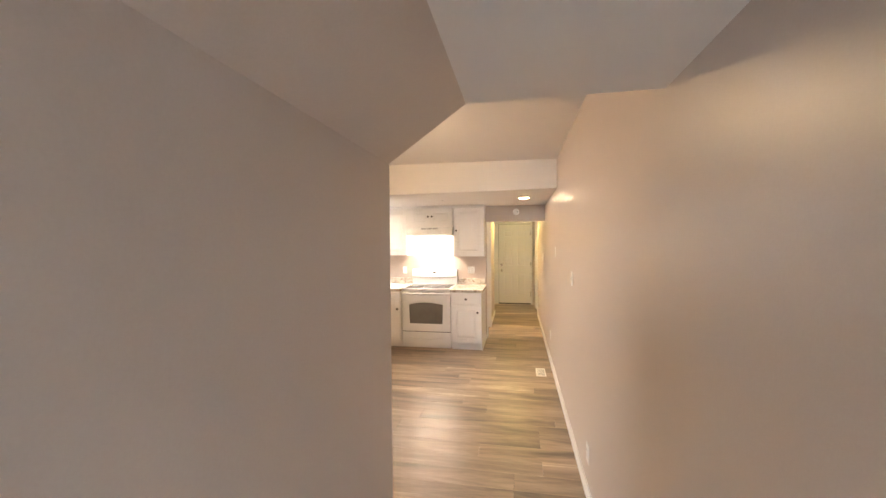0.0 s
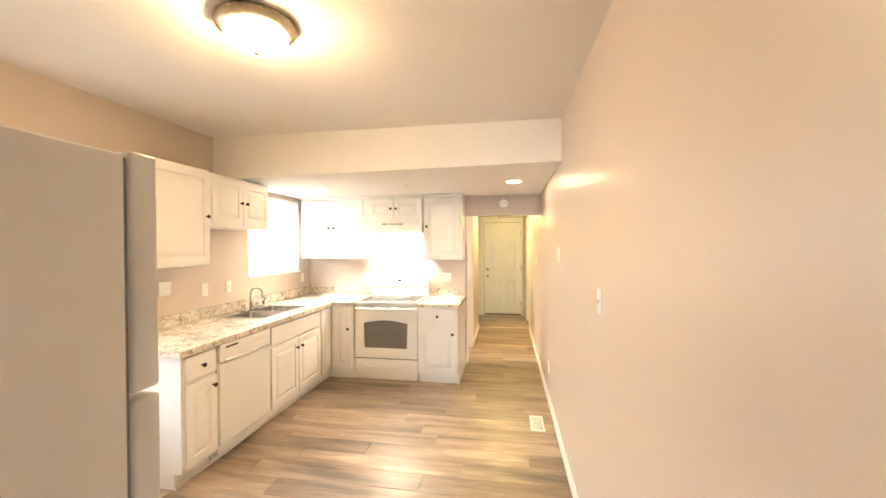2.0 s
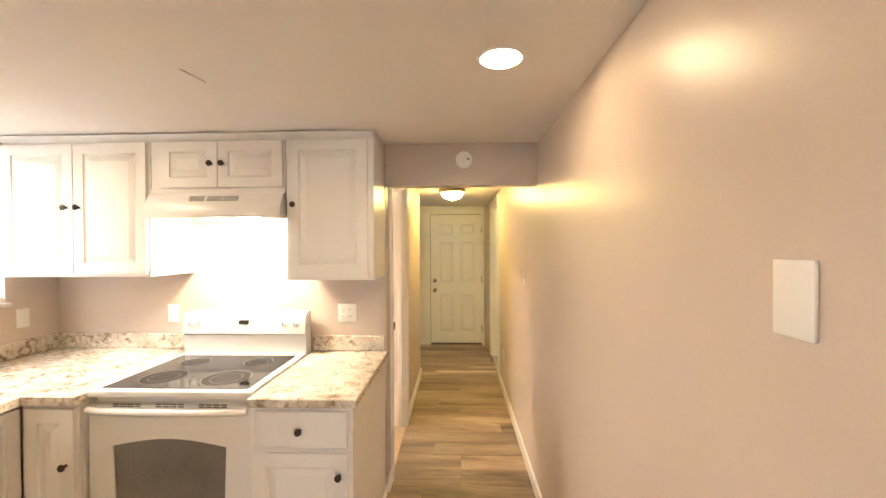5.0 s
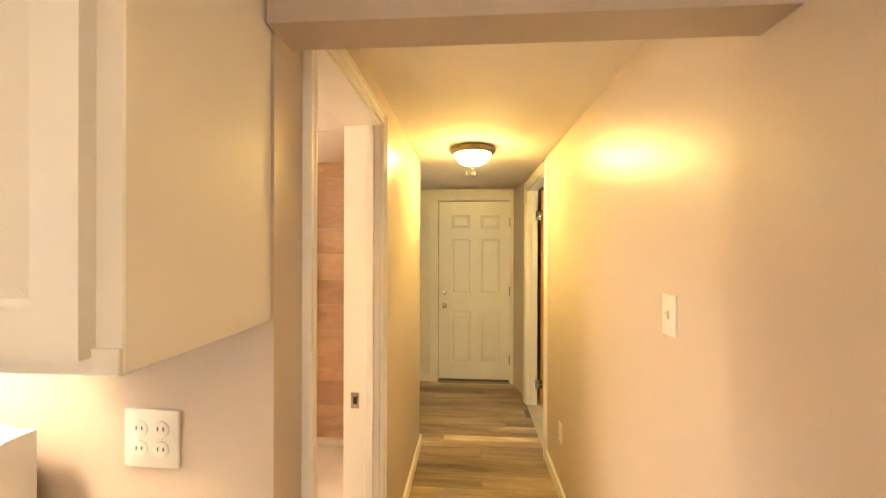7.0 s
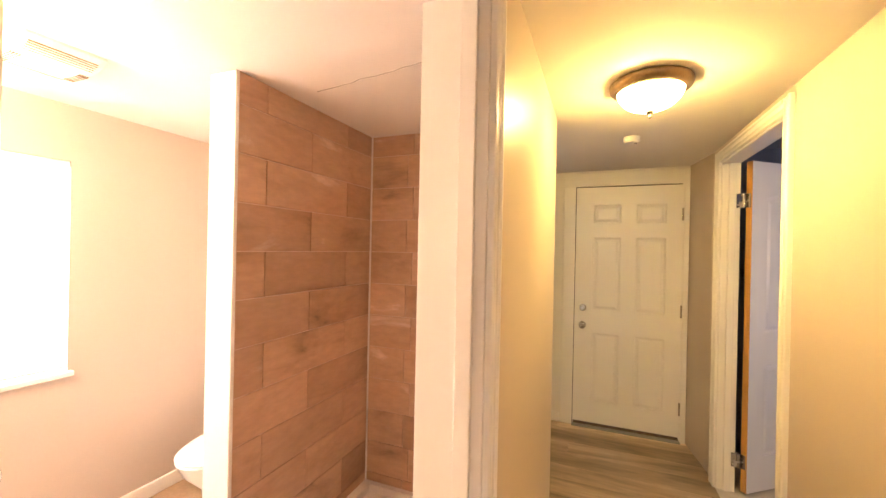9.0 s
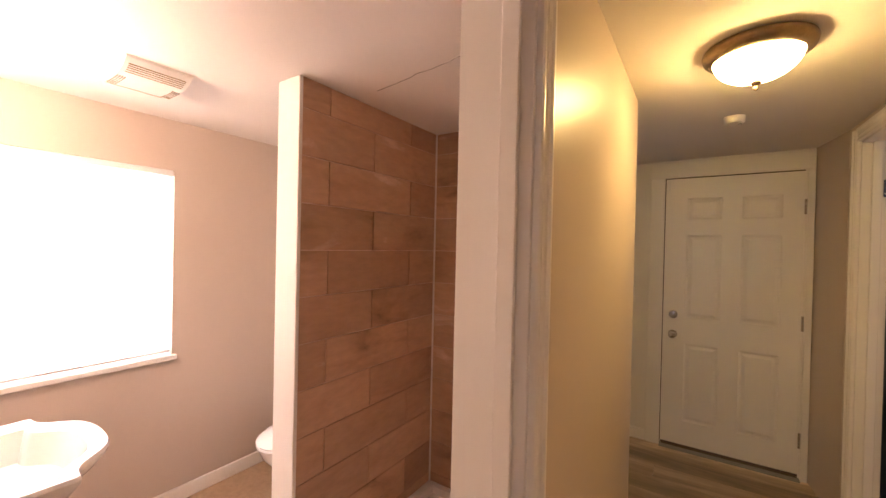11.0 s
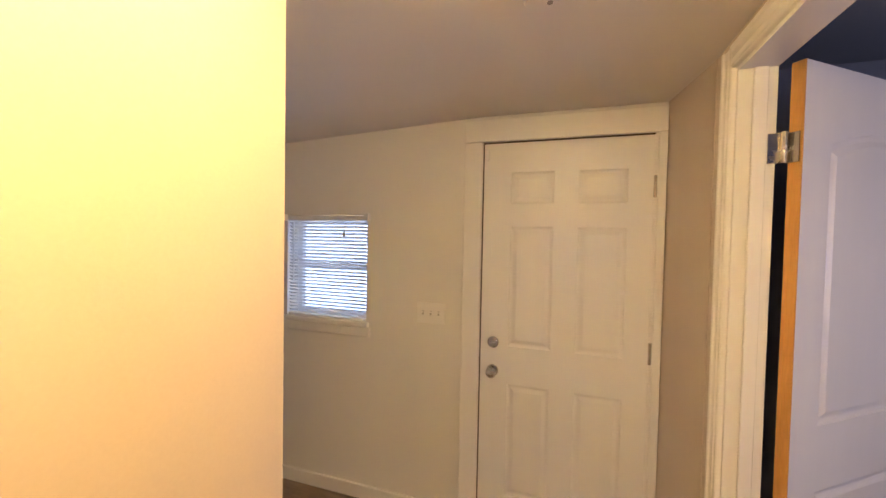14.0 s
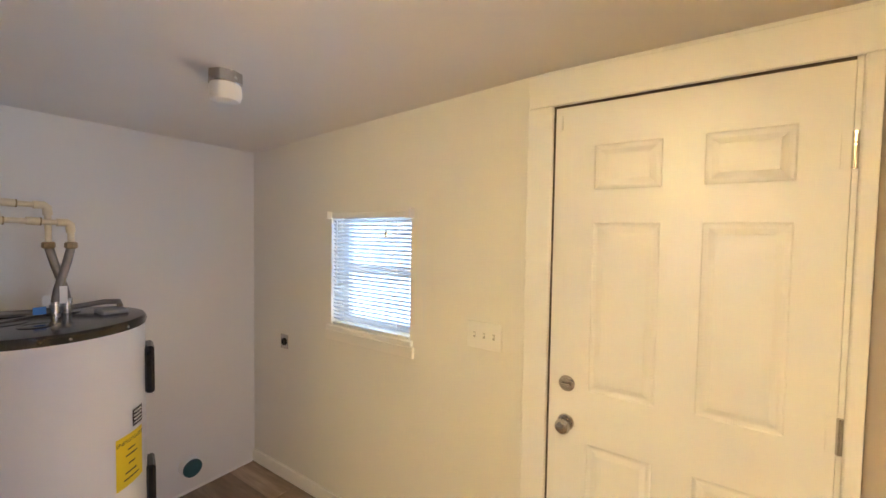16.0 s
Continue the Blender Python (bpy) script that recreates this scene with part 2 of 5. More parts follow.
DOOR_CREAM = mat("painted_steel_door", (0.80, 0.77, 0.71), 0.33, var=0.01, fine=90, bump=0.012)
BOARD = mat("painted_trim_board", (0.80, 0.77, 0.71), 0.40, var=0.015, scale=3, fine=120, bump=0.04)
SLAT = slat_material()
PANE = glass("window_glass")
FROST = glow("warm_frosted_bowl", (1.0, 0.72, 0.40), KITCHEN_GLOW)
FROST_HALL = glow("yellow_frosted_bowl", (1.0, 0.75, 0.26), HALL_GLOW)
SPOT = glow("recessed_lens", (1.0, 0.76, 0.46), SPOT_GLOW)
HOODLENS = glow("hood_lamp_lens", (1.0, 0.84, 0.64), HOOD_GLOW)
VANITY = glow("vanity_bulb", (1.0, 0.78, 0.54), VANITY_GLOW)
FROST_OFF = mat("frosted_glass_unlit", (0.74, 0.72, 0.68), 0.35, var=0.02, bump=0)
VINYL = mat("window_vinyl", (0.80, 0.80, 0.79), 0.35, var=0.02, bump=0)


# ---- mesh helpers ----
def box(bm, x0, x1, y0, y1, z0, z1, bevel=0.0, segs=1):
    vs = [bm.verts.new((x, y, z)) for x in (x0, x1) for y in (y0, y1) for z in (z0, z1)]
    quads = ((0, 1, 3, 2), (4, 6, 7, 5), (0, 4, 5, 1), (2, 3, 7, 6), (0, 2, 6, 4), (1, 5, 7, 3))
    fs = [bm.faces.new([vs[i] for i in q]) for q in quads]
    if bevel:
        es = list({e for f in fs for e in f.edges})
        bmesh.ops.bevel(bm, geom=es, offset=bevel, segments=segs, affect="EDGES", profile=0.5)
    return bm


def boxed(*args, bevel=0.0, segs=1):
    return box(bmesh.new(), *args, bevel=bevel, segs=segs)


def prism(bm, outline, lo, hi, axis="y"):
    """A flat outline pushed along an axis. Outline points are the other two coordinates in order x, y, z."""
    def at(p, h):
        return {"x": (h, p[0], p[1]), "y": (p[0], h, p[1]), "z": (p[0], p[1], h)}[axis]
    a = [bm.verts.new(at(p, lo)) for p in outline]
    b = [bm.verts.new(at(p, hi)) for p in outline]
    n = len(outline)
    bm.faces.new(a)
    bm.faces.new(b[::-1])
    for i in range(n):
        bm.faces.new((a[i], b[i], b[(i + 1) % n], a[(i + 1) % n]))
    bmesh.ops.recalc_face_normals(bm, faces=bm.faces)
    return bm


def lathe(bm, profile, segs=24, m=None, sx=1.0, sy=1.0):
    """A profile of (radius, height) turned about local z; ends are closed."""
    m = m or Matrix()
    rings = []
    for r, h in profile:
        rings.append([bm.verts.new(m @ Vector((r * sx * math.cos(2 * math.pi * i / segs), r * sy * math.sin(2 * math.pi * i / segs), h))) for i in range(segs)])
    for a, b in zip(rings, rings[1:]):
        for i in range(segs):
            bm.faces.new((a[i], a[(i + 1) % segs], b[(i + 1) % segs], b[i]))
    bm.faces.new(rings[0][::-1])
    bm.faces.new(rings[-1])
    bmesh.ops.recalc_face_normals(bm, faces=bm.faces)
    return bm


def tube(bm, pts, r, segs=10):
    pts = [Vector(p) for p in pts]
    rings = []
    side = None
    for i, p in enumerate(pts):
        d = (pts[min(i + 1, len(pts) - 1)] - pts[max(i - 1, 0)]).normalized()
        if side is None:
            side = d.cross(Vector((0, 0, 1)))
            side = side if side.length > 0.1 else d.cross(Vector((1, 0, 0)))
        side = (side - side.dot(d) * d).normalized()
        up = d.cross(side)
        rings.append([bm.verts.new(p + r * (math.cos(2 * math.pi * k / segs) * side + math.sin(2 * math.pi * k / segs) * up)) for k in range(segs)])
    for a, b in zip(rings, rings[1:]):
        for k in range(segs):
            bm.faces.new((a[k], a[(k + 1) % segs], b[(k + 1) % segs], b[k]))
    bm.faces.new(rings[0])
    bm.faces.new(rings[-1][::-1])
    bmesh.ops.recalc_face_normals(bm, faces=bm.faces)
    return bm


def arc(cx, cz, r, a0, a1, n, y=0.0):
    return [(cx + r * math.cos(radians(a0 + (a1 - a0) * i / n)), y, cz + r * math.sin(radians(a0 + (a1 - a0) * i / n))) for i in range(n + 1)]


def ring_cell(bm, x0, x1, z0, z1, steps, arch=0.0):
    """A sunk and raised panel in a cell of a door's face: steps of (inset, depth); depth grows inwards (+y)."""
    def loop(inset, depth, rise):
        a, b, c, d = x0 + inset, x1 - inset, z0 + inset, z1 - inset
        pts = [(a, c), (b, c)]
        for k in range(9):
            u = k / 8
            x = b + (a - b) * u
            pts.append((x, d - rise * (1 - math.sin(math.pi * u))))
        return [bm.verts.new((x, depth, z)) for x, z in pts]
    loops = [loop(0, 0, 0)] + [loop(i, d, arch) for i, d in steps]
    n = len(loops[0])
    for a, b in zip(loops, loops[1:]):
        for i in range(n):
            bm.faces.new((a[i], a[(i + 1) % n], b[(i + 1) % n], b[i]))
    bm.faces.new(loops[-1])


RAISED = [(0.001, 0.0), (0.004, 0.006), (0.010, 0.008), (0.012, 0.0078), (0.038, 0.0012), (0.042, 0.0)]
MOULDED = [(0.002, 0.0), (0.006, 0.005), (0.014, 0.008), (0.020, 0.008), (0.034, 0.0025), (0.038, 0.001)]


def panelled(w, h, t, xs, zs, panels, steps, arch=()):
    """A door leaf: front at y = 0, back at y = t, with panels in the named cells of its grid."""
    bm = bmesh.new()
    xs, zs = [0, *xs, w], [0, *zs, h]
    for i in range(len(xs) - 1):
        for j in range(len(zs) - 1):
            if (i, j) in panels:
                ring_cell(bm, xs[i], xs[i + 1], zs[j], zs[j + 1], steps, 0.05 if (i, j) in arch else 0.0)
            else:
                bm.faces.new([bm.verts.new(p) for p in ((xs[i], 0, zs[j]), (xs[i + 1], 0, zs[j]), (xs[i + 1], 0, zs[j + 1]), (xs[i], 0, zs[j + 1]))])
    bmesh.ops.remove_doubles(bm, verts=bm.verts, dist=1e-5)
    f = [(0, 0, 0), (w, 0, 0), (w, 0, h), (0, 0, h)]
    b = [(0, t, 0), (w, t, 0), (w, t, h), (0, t, h)]
    fv, bv = [bm.verts.new(p) for p in f], [bm.verts.new(p) for p in b]
    for i in range(4):
        bm.faces.new((fv[i], bv[i], bv[(i + 1) % 4], fv[(i + 1) % 4]))
    bm.faces.new(bv)
    bmesh.ops.recalc_face_normals(bm, faces=bm.faces)
    return bm


def slab(us, vs, holes, w0, w1, place=None):
    """One solid with openings right through it: u and v are its face, w its thickness."""
    place = place or (lambda u, v, w: (u, v, w))
    us = sorted({*us, *(h[0] for h in holes), *(h[1] for h in holes)})
    vs = sorted({*vs, *(h[2] for h in holes), *(h[3] for h in holes)})
    full = {(i, j) for i in range(len(us) - 1) for j in range(len(vs) - 1)
            if not any(h[0] <= (us[i] + us[i + 1]) / 2 <= h[1] and h[2] <= (vs[j] + vs[j + 1]) / 2 <= h[3] for h in holes)}
    bm = bmesh.new()
    made = {}

    def at(i, j, w):
        if (i, j, w) not in made:
            made[i, j, w] = bm.verts.new(place(us[i], vs[j], w))
        return made[i, j, w]
    for i, j in full:
        for w in (w0, w1):
            bm.faces.new((at(i, j, w), at(i + 1, j, w), at(i + 1, j + 1, w), at(i, j + 1, w)))
        for (di, dj), (a, b) in {(-1, 0): ((0, 0), (0, 1)), (1, 0): ((1, 0), (1, 1)), (0, -1): ((0, 0), (1, 0)), (0, 1): ((0, 1), (1, 1))}.items():
            if (i + di, j + dj) not in full:
                bm.faces.new((at(i + a[0], j + a[1], w0), at(i + b[0], j + b[1], w0), at(i + b[0], j + b[1], w1), at(i + a[0], j + a[1], w1)))
    bmesh.ops.recalc_face_normals(bm, faces=bm.faces)
    return bm


def mesh_of(name, bm, material, smooth=True, crease=35):
    me = bpy.data.meshes.new(name)
    bm.to_mesh(me)
    bm.free()
    me.materials.append(material)
    if smooth:
        me.polygons.foreach_set("use_smooth", [True] * len(me.polygons))
        me.set_sharp_from_angle(angle=radians(crease))
    return me


def part(name, bm, material, parent, label="", m=None):
    """One mesh object under a thing or a part, in its parent's own axes."""
    ob = new(name, bm if isinstance(bm, bpy.types.Mesh) else mesh_of(name, bm, material))
    ob.parent = parent
    if m is not None:
        ob.matrix_local = m
    if label:
        ob["label"] = label
    return ob


def thing(name, m, label, category, group=""):
    ob = new(name)
    ob.empty_display_size = 0.1
    ob.matrix_world = m
    return tagged(ob, label, category, group)


def structure(name, bm, material, label, category):
    return tagged(new(name, mesh_of(name, bm, material, False)), label, category, kind="structure")


def wall(name, x0, x1, y0, y1, z0, z1, material, label, holes=(), along="y"):
    if along == "y":
        bm = slab((y0, y1), (z0, z1), holes, x0, x1, lambda u, v, w: (w, u, v))
    else:
        bm = slab((x0, x1), (z0, z1), holes, y0, y1, lambda u, v, w: (u, w, v))
    return structure(name, bm, material, label, "wall")


# ---- large structure ----
structure("floor", boxed(-2.72, 2.6, -2.35, 10.37, -0.12, -0.009), SUBFLOOR, "grey-brown vinyl plank floor laid across the rooms", "floor")
structure("floor_bathroom", boxed(-2.57, -0.50, 6.70, 8.70, -0.009, 0.0), BATH_FLOOR, "tan vinyl floor of the bathroom", "floor")
structure("floor_bedroom", boxed(0.60, 2.6, 8.0, 10.37, -0.009, 0.001), CARPET, "pale grey floor of the unlit bedroom", "floor")

wall("wall_right", 0.60, 0.70, -2.35, 9.80, 0, 2.75, TAUPE, "long taupe satin painted wall with lamp sheen", [(8.69, 9.63, 0, 2.108)])
structure("wall_right_end", prism(bmesh.new(), [(0.70, 9.80), (0.70, 10.215), (0.538, 10.215), (0.598, 9.80)], 0, 2.75, "z"), TAUPE, "short taupe wall running aslant to the back door", "wall")
wall("wall_back", -2.50, 0.73, 10.215, 10.36, 0, 2.75, WHITE_WALL, "off-white painted back wall with small window", [(-0.325, 0.505, 0, 2.075), (-1.575, -1.005, 1.06, 1.69)], "x")
wall("wall_utility_left", -2.50, -2.355, 8.77, 10.215, 0, 2.75, WHITE_WALL, "off-white wall behind the water heater")
wall("wall_shower_back", -2.57, -0.50, 8.70, 8.77, 0, 2.75, WHITE_WALL, "wall between the shower and the utility corner", along="x")
wall("wall_hall_left", -0.50, -0.345, 6.60, 8.77, 0, 2.75, TAUPE, "taupe satin hallway wall beside the bathroom door", [(6.70, 7.435, 0, 2.065)])
structure("wall_kitchen_back", prism(bmesh.new(), [(-2.57, 6.60), (-0.345, 6.53), (-0.345, 6.60), (-0.50, 6.60), (-0.50, 6.70), (-2.57, 6.70)], 0, 2.75, "z"), TAUPE, "taupe wall behind the range, slightly out of square", "wall")
wall("wall_left", -2.72, -2.57, 1.25, 8.77, 0, 2.75, TAUPE, "taupe outer wall with three windows",
     [(2.74, 3.66, 0.65, 2.20), (5.28, 6.29, 1.25, 2.15), (6.85, 7.73, 0.86, 1.90)])
wall("wall_stair_end", -2.57, -0.35, 1.25, 1.35, 0, 2.75, TAUPE, "taupe wall under the stairs behind the fridge", along="x")
wall("wall_stair_side", -0.35, -0.25, -2.20, 1.35, 0, 1.88, TAUPE, "taupe passage wall under the stairs")
wall("wall_front", -0.35, 0.60, -2.35, -2.20, 0, 2.75, TAUPE, "taupe wall at the passage's start with a window", [(-0.15, 0.5, 0.75, 1.95)], "x")
structure("ceiling_stair_slope", prism(bmesh.new(), [(-0.25, 1.88), (0.01, 2.06), (0.01, 2.75), (-0.35, 2.75), (-0.35, 1.88)], -2.20, 1.35), TAUPE, "slanted taupe boxing under the stairs", "ceiling")
structure("ceiling_passage", boxed(0.01, 0.60, -2.20, 1.35, 2.06, 2.75), CEIL, "low plaster ceiling of the passage", "ceiling")

bm = bmesh.new()
low = [(0.60, 1.35, 2.53), (0.60, 4.56, 2.53), (-2.57, 4.80, 2.605), (-2.57, 1.35, 2.605)]
a, b = [bm.verts.new(p) for p in low], [bm.verts.new((x, y, 2.75)) for x, y, z in low]
bm.faces.new(a), bm.faces.new(b)
for i in range(4):
    bm.faces.new((a[i], b[i], b[(i + 1) % 4], a[(i + 1) % 4]))
bmesh.ops.recalc_face_normals(bm, faces=bm.faces)
structure("ceiling_kitchen", bm, CEIL, "smooth white plaster ceiling of the kitchen", "ceiling")
structure("ceiling_soffit", prism(bmesh.new(), [(0.60, 4.55), (0.60, 6.60), (-2.57, 6.60), (-2.57, 4.785)], 2.205, 2.75, "z"), CEIL, "dropped plaster ceiling over the cooking end", "ceiling")
structure("wall_hall_header", boxed(-0.345, 0.60, 6.50, 6.60, 1.946, 2.205), TAUPE, "taupe header over the hallway opening", "wall")
structure("ceiling_hall", boxed(-0.345, 0.60, 6.60, 8.77, 2.205, 2.75), CEIL, "plaster hallway ceiling", "ceiling")
structure("ceiling_utility", prism(bmesh.new(), [(0.60, 2.205), (-0.345, 2.205), (-2.355, 2.105), (-2.355, 2.75), (0.60, 2.75)], 8.77, 10.215), CEIL, "slightly sloping ceiling of the utility corner", "ceiling")
structure("ceiling_bathroom", boxed(-2.57, -0.50, 6.70, 8.70, 2.18, 2.75), CEIL, "plaster bathroom ceiling with a faint crack", "ceiling")
wall("wall_bedroom_far", 2.45, 2.6, 8.0, 10.37, 0, 2.5, ROOM_BLUE, "blue-grey bedroom wall in the dark", [(8.35, 9.15, 1.0, 2.0)])
wall("wall_bedroom_back", 0.70, 2.45, 10.22, 10.37, 0, 2.5, ROOM_BLUE, "blue-grey bedroom wall behind the open door", along="x")
wall("wall_bedroom_front", 0.70, 2.45, 8.0, 8.1, 0, 2.5, ROOM_BLUE, "blue-grey bedroom wall", along="x")
structure("ceiling_bedroom", boxed(0.70, 2.45, 8.1, 10.22, 2.3, 2.5), ROOM_BLUE, "dark bedroom ceiling", "ceiling")


# ---- trim ----
def baseboard(x0, x1, y0, y1, label="white painted baseboard along the wall", h=0.085):
    bm = boxed(x0, x1, y0, y1, 0.0, h, bevel=0.004)
    return tagged(new("baseboard", mesh_of("baseboard", bm, TRIM)), label, "baseboard", kind="structure")


baseboard(0.584, 0.60, -2.2, 8.621)
baseboard(-0.345, -0.329, 7.49, 8.785)
baseboard(-0.345, -0.329, 6.535, 6.642)
baseboard(-2.355, -2.347, 8.79, 10.199, "thin white shoe moulding", 0.018)
baseboard(-2.355, -0.42, 10.199, 10.215)
baseboard(-0.25, -0.234, -2.2, 1.366)
baseboard(-2.57, -2.554, 7.22, 8.70)
baseboard(-2.554, -1.58, 8.684, 8.70)


# moulded casing section: share of the width from the opening outwards, thickness
CASING = [(0, 0.0), (0, 0.012), (0.06, 0.016), (0.16, 0.016), (0.20, 0.010), (0.34, 0.012), (0.40, 0.016), (0.50, 0.013), (0.72, 0.016), (0.78, 0.021), (0.95, 0.021), (1.0, 0.017), (1.0, 0.0)]


def casing(name, label, side, wall_x, deep, y0, y1, top, width=0.082, stop_at=0.55):
    """Jamb boards, stops and moulded casing round an opening in a wall along y. side: +1 when the room is on the +x side of wall_x."""
    th = thing(name, Matrix(), label, "door frame")
    th["kind"] = "structure"
    x_back = wall_x - side * deep
    xa, xb = sorted((wall_x, x_back))
    for y, s in ((y0, 1), (y1, -1)):
        part("jamb", boxed(xa, xb, *sorted((y, y + s * 0.018)), 0, top, bevel=0.001), TRIM, th)
        mid = wall_x - side * deep * stop_at
        part("stop", boxed(mid - 0.018, mid + 0.018, *sorted((y + s * 0.018, y + s * 0.030)), 0, top - 0.018, bevel=0.002), TRIM, th)
    part("head_jamb", boxed(xa, xb, y0 + 0.018, y1 - 0.018, top - 0.018, top, bevel=0.001), TRIM, th)
    for lo, hi, z0, z1 in ((y0 - width + 0.006, y0 + 0.006, 0, top + width - 0.012), (y1 - 0.006, y1 + width - 0.006, 0, top + width - 0.012)):
        bm = bmesh.new()
        outline = CASING if lo > (y0 + y1) / 2 else [(1 - u, d) for u, d in CASING]
        prism(bm, [(wall_x + side * d, lo + (hi - lo) * u) for u, d in outline], z0, z1, "z")
        part("casing_board", bm, TRIM, th)
    bm = bmesh.new()
    lo, hi = y0 + 0.006, y1 - 0.006
    prism(bm, [(wall_x + side * d, top - 0.006 + width * 0.93 * u) for u, d in CASING], lo, hi, "y")
    part("casing_head", bm, TRIM, th)
    return th


bath_frame = casing("door_frame", "white moulded casing round the open bathroom doorway", 1, -0.345, 0.155, 6.70, 7.435, 2.065, width=0.050, stop_at=0.27)
part("strike_plate", boxed(-0.467, -0.432, 7.4135, 7.4175, 0.845, 0.912, bevel=0.001), NICKEL, bath_frame, "satin nickel strike plate")
part("strike_hole", boxed(-0.457, -0.440, 7.4125, 7.414, 0.863, 0.894), DARK, bath_frame)
structure("threshold_bathroom", boxed(-0.50, -0.345, 6.718, 7.417, -0.009, 0.006, bevel=0.003), BATH_FLOOR, "worn tan threshold strip in the bathroom doorway", "threshold")
bed_frame = casing("door_frame", "white moulded casing round the bedroom doorway", -1, 0.60, 0.10, 8.69, 9.63, 2.108, width=0.074)


# ---- doors ----
def knob_set(parent, x, z, y, wide=0.031, metal=NICKEL, label="satin nickel round door knob"):
    base = lathe(bmesh.new(), [(wide, 0), (wide, 0.006), (wide * 0.9, 0.010), (0.012, 0.012), (0.011, 0.028)], 24, Matrix.Translation((x, y, z)) @ pose(0, 0, 0, 90))
    k = part("door_knob", base, metal, parent, label)
    ball = lathe(bmesh.new(), [(0.011, 0.026), (0.020, 0.030), (0.027, 0.040), (0.028, 0.050), (0.022, 0.060), (0.010, 0.064)], 24, Matrix.Translation((x, y, z)) @ pose(0, 0, 0, 90))
    part("grip", ball, metal, k)
    return k


back_door = thing("door_1", pose(-0.308, 10.222, 0.012), "cream painted six-panel steel back door, closed, nickel knob", "door")
back_door["kind"] = "structure"
part("leaf", mesh_of("leaf", panelled(0.797, 2.050, 0.044, [0.137, 0.355, 0.468, 0.69], [0.20, 0.795, 0.99, 1.62, 1.735, 1.90],
                                      [(1, 1), (1, 3), (1, 5), (3, 1), (3, 3), (3, 5)], MOULDED), DOOR_CREAM, crease=5), None, back_door)
part("lock_edge", boxed(-0.005, 0.0, 0.0, 0.044, 0.0, 2.05), DOOR_CREAM, back_door)
knob_set(back_door, 0.062, 0.858, 0.0)
bolt = part("deadbolt", lathe(bmesh.new(), [(0.030, 0), (0.030, 0.006), (0.024, 0.011), (0.010, 0.012)], 24, Matrix.Translation((0.062, 0, 1.008)) @ pose(0, 0, 0, 90)), NICKEL, back_door, "satin nickel deadbolt")
part("thumb_turn", boxed(0.045, 0.079, -0.024, -0.010, 1.003, 1.013, bevel=0.002), NICKEL, bolt)
for z in (0.25, 1.03, 1.81):
    h = part("hinge", tube(bmesh.new(), [(0.802, -0.008, z - 0.05), (0.802, -0.008, z + 0.05)], 0.008), NICKEL, back_door, "painted butt hinge")
    part("hinge_leaf", boxed(0.775, 0.799, -0.003, 0.0, z - 0.05, z + 0.05), DOOR_CREAM, h)
part("contact_sensor", boxed(0.006, 0.022, -0.010, 0.0, 1.965, 2.02, bevel=0.002), PLASTIC, back_door)
part("sweep", boxed(0.0, 0.797, -0.008, 0.0, -0.006, 0.02), SWEEP_AND_GAP, back_door, "brown worn door sweep")

back_frame = thing("trim", Matrix(), "cream flat board trim round the back door", "door frame")
back_frame["kind"] = "structure"
part("side_board", boxed(-0.415, -0.318, 10.195, 10.215, 0, 2.0675, bevel=0.003), BOARD, back_frame)
part("side_board", boxed(0.500, 0.536, 10.195, 10.215, 0, 2.0675, bevel=0.003), BOARD, back_frame)
part("head_board", boxed(-0.415, 0.536, 10.195, 10.215, 2.068, 2.185, bevel=0.003), BOARD, back_frame)
# dark sheet behind the leaf, put in for the shade in the door gaps
part("dark_backing", boxed(-0.325, 0.505, 10.30, 10.36, 0, 2.075), DARK, back_frame)
part("threshold", boxed(-0.318, 0.50, 10.17, 10.30, -0.008, 0.010, bevel=0.004), GASKET, back_frame, "worn metal threshold")
# brown strips stand in for the shade in the gap round the leaf
part("gap_shade", boxed(-0.325, -0.309, 10.228, 10.30, 0, 2.075), SWEEP_AND_GAP, back_frame, "brown strip for the shade in the gap beside the door")
part("gap_shade", boxed(-0.309, 0.4905, 10.228, 10.30, 2.063, 2.075), SWEEP_AND_GAP, back_frame, "brown strip for the shade in the gap over the door")
part("jamb", boxed(0.4905, 0.505, 10.222, 10.30, 0, 2.075), DOOR_CREAM, back_frame)

open_door = thing("door_2", pose(0.754, 9.585, 0.018, 0, 0, 38), "white two-panel arch-top bedroom door, standing open, raw hinge edge", "door")
open_door["kind"] = "structure"
part("leaf", mesh_of("leaf", panelled(0.80, 2.075, 0.035, [0.125, 0.675], [0.22, 0.80, 1.0, 1.90], [(1, 1), (1, 3)], MOULDED, arch=[(1, 3)]), DOOR_WHITE, crease=5), None, open_door)
part("hinge_edge", boxed(-0.003, 0.0, 0.0, 0.035, 0, 2.075), RAW_WOOD, open_door, "raw pine hinge edge")
knob_set(open_door, 0.735, 0.93, 0.0, metal=BRASS_BRIGHT, label="bright brass round door knob")
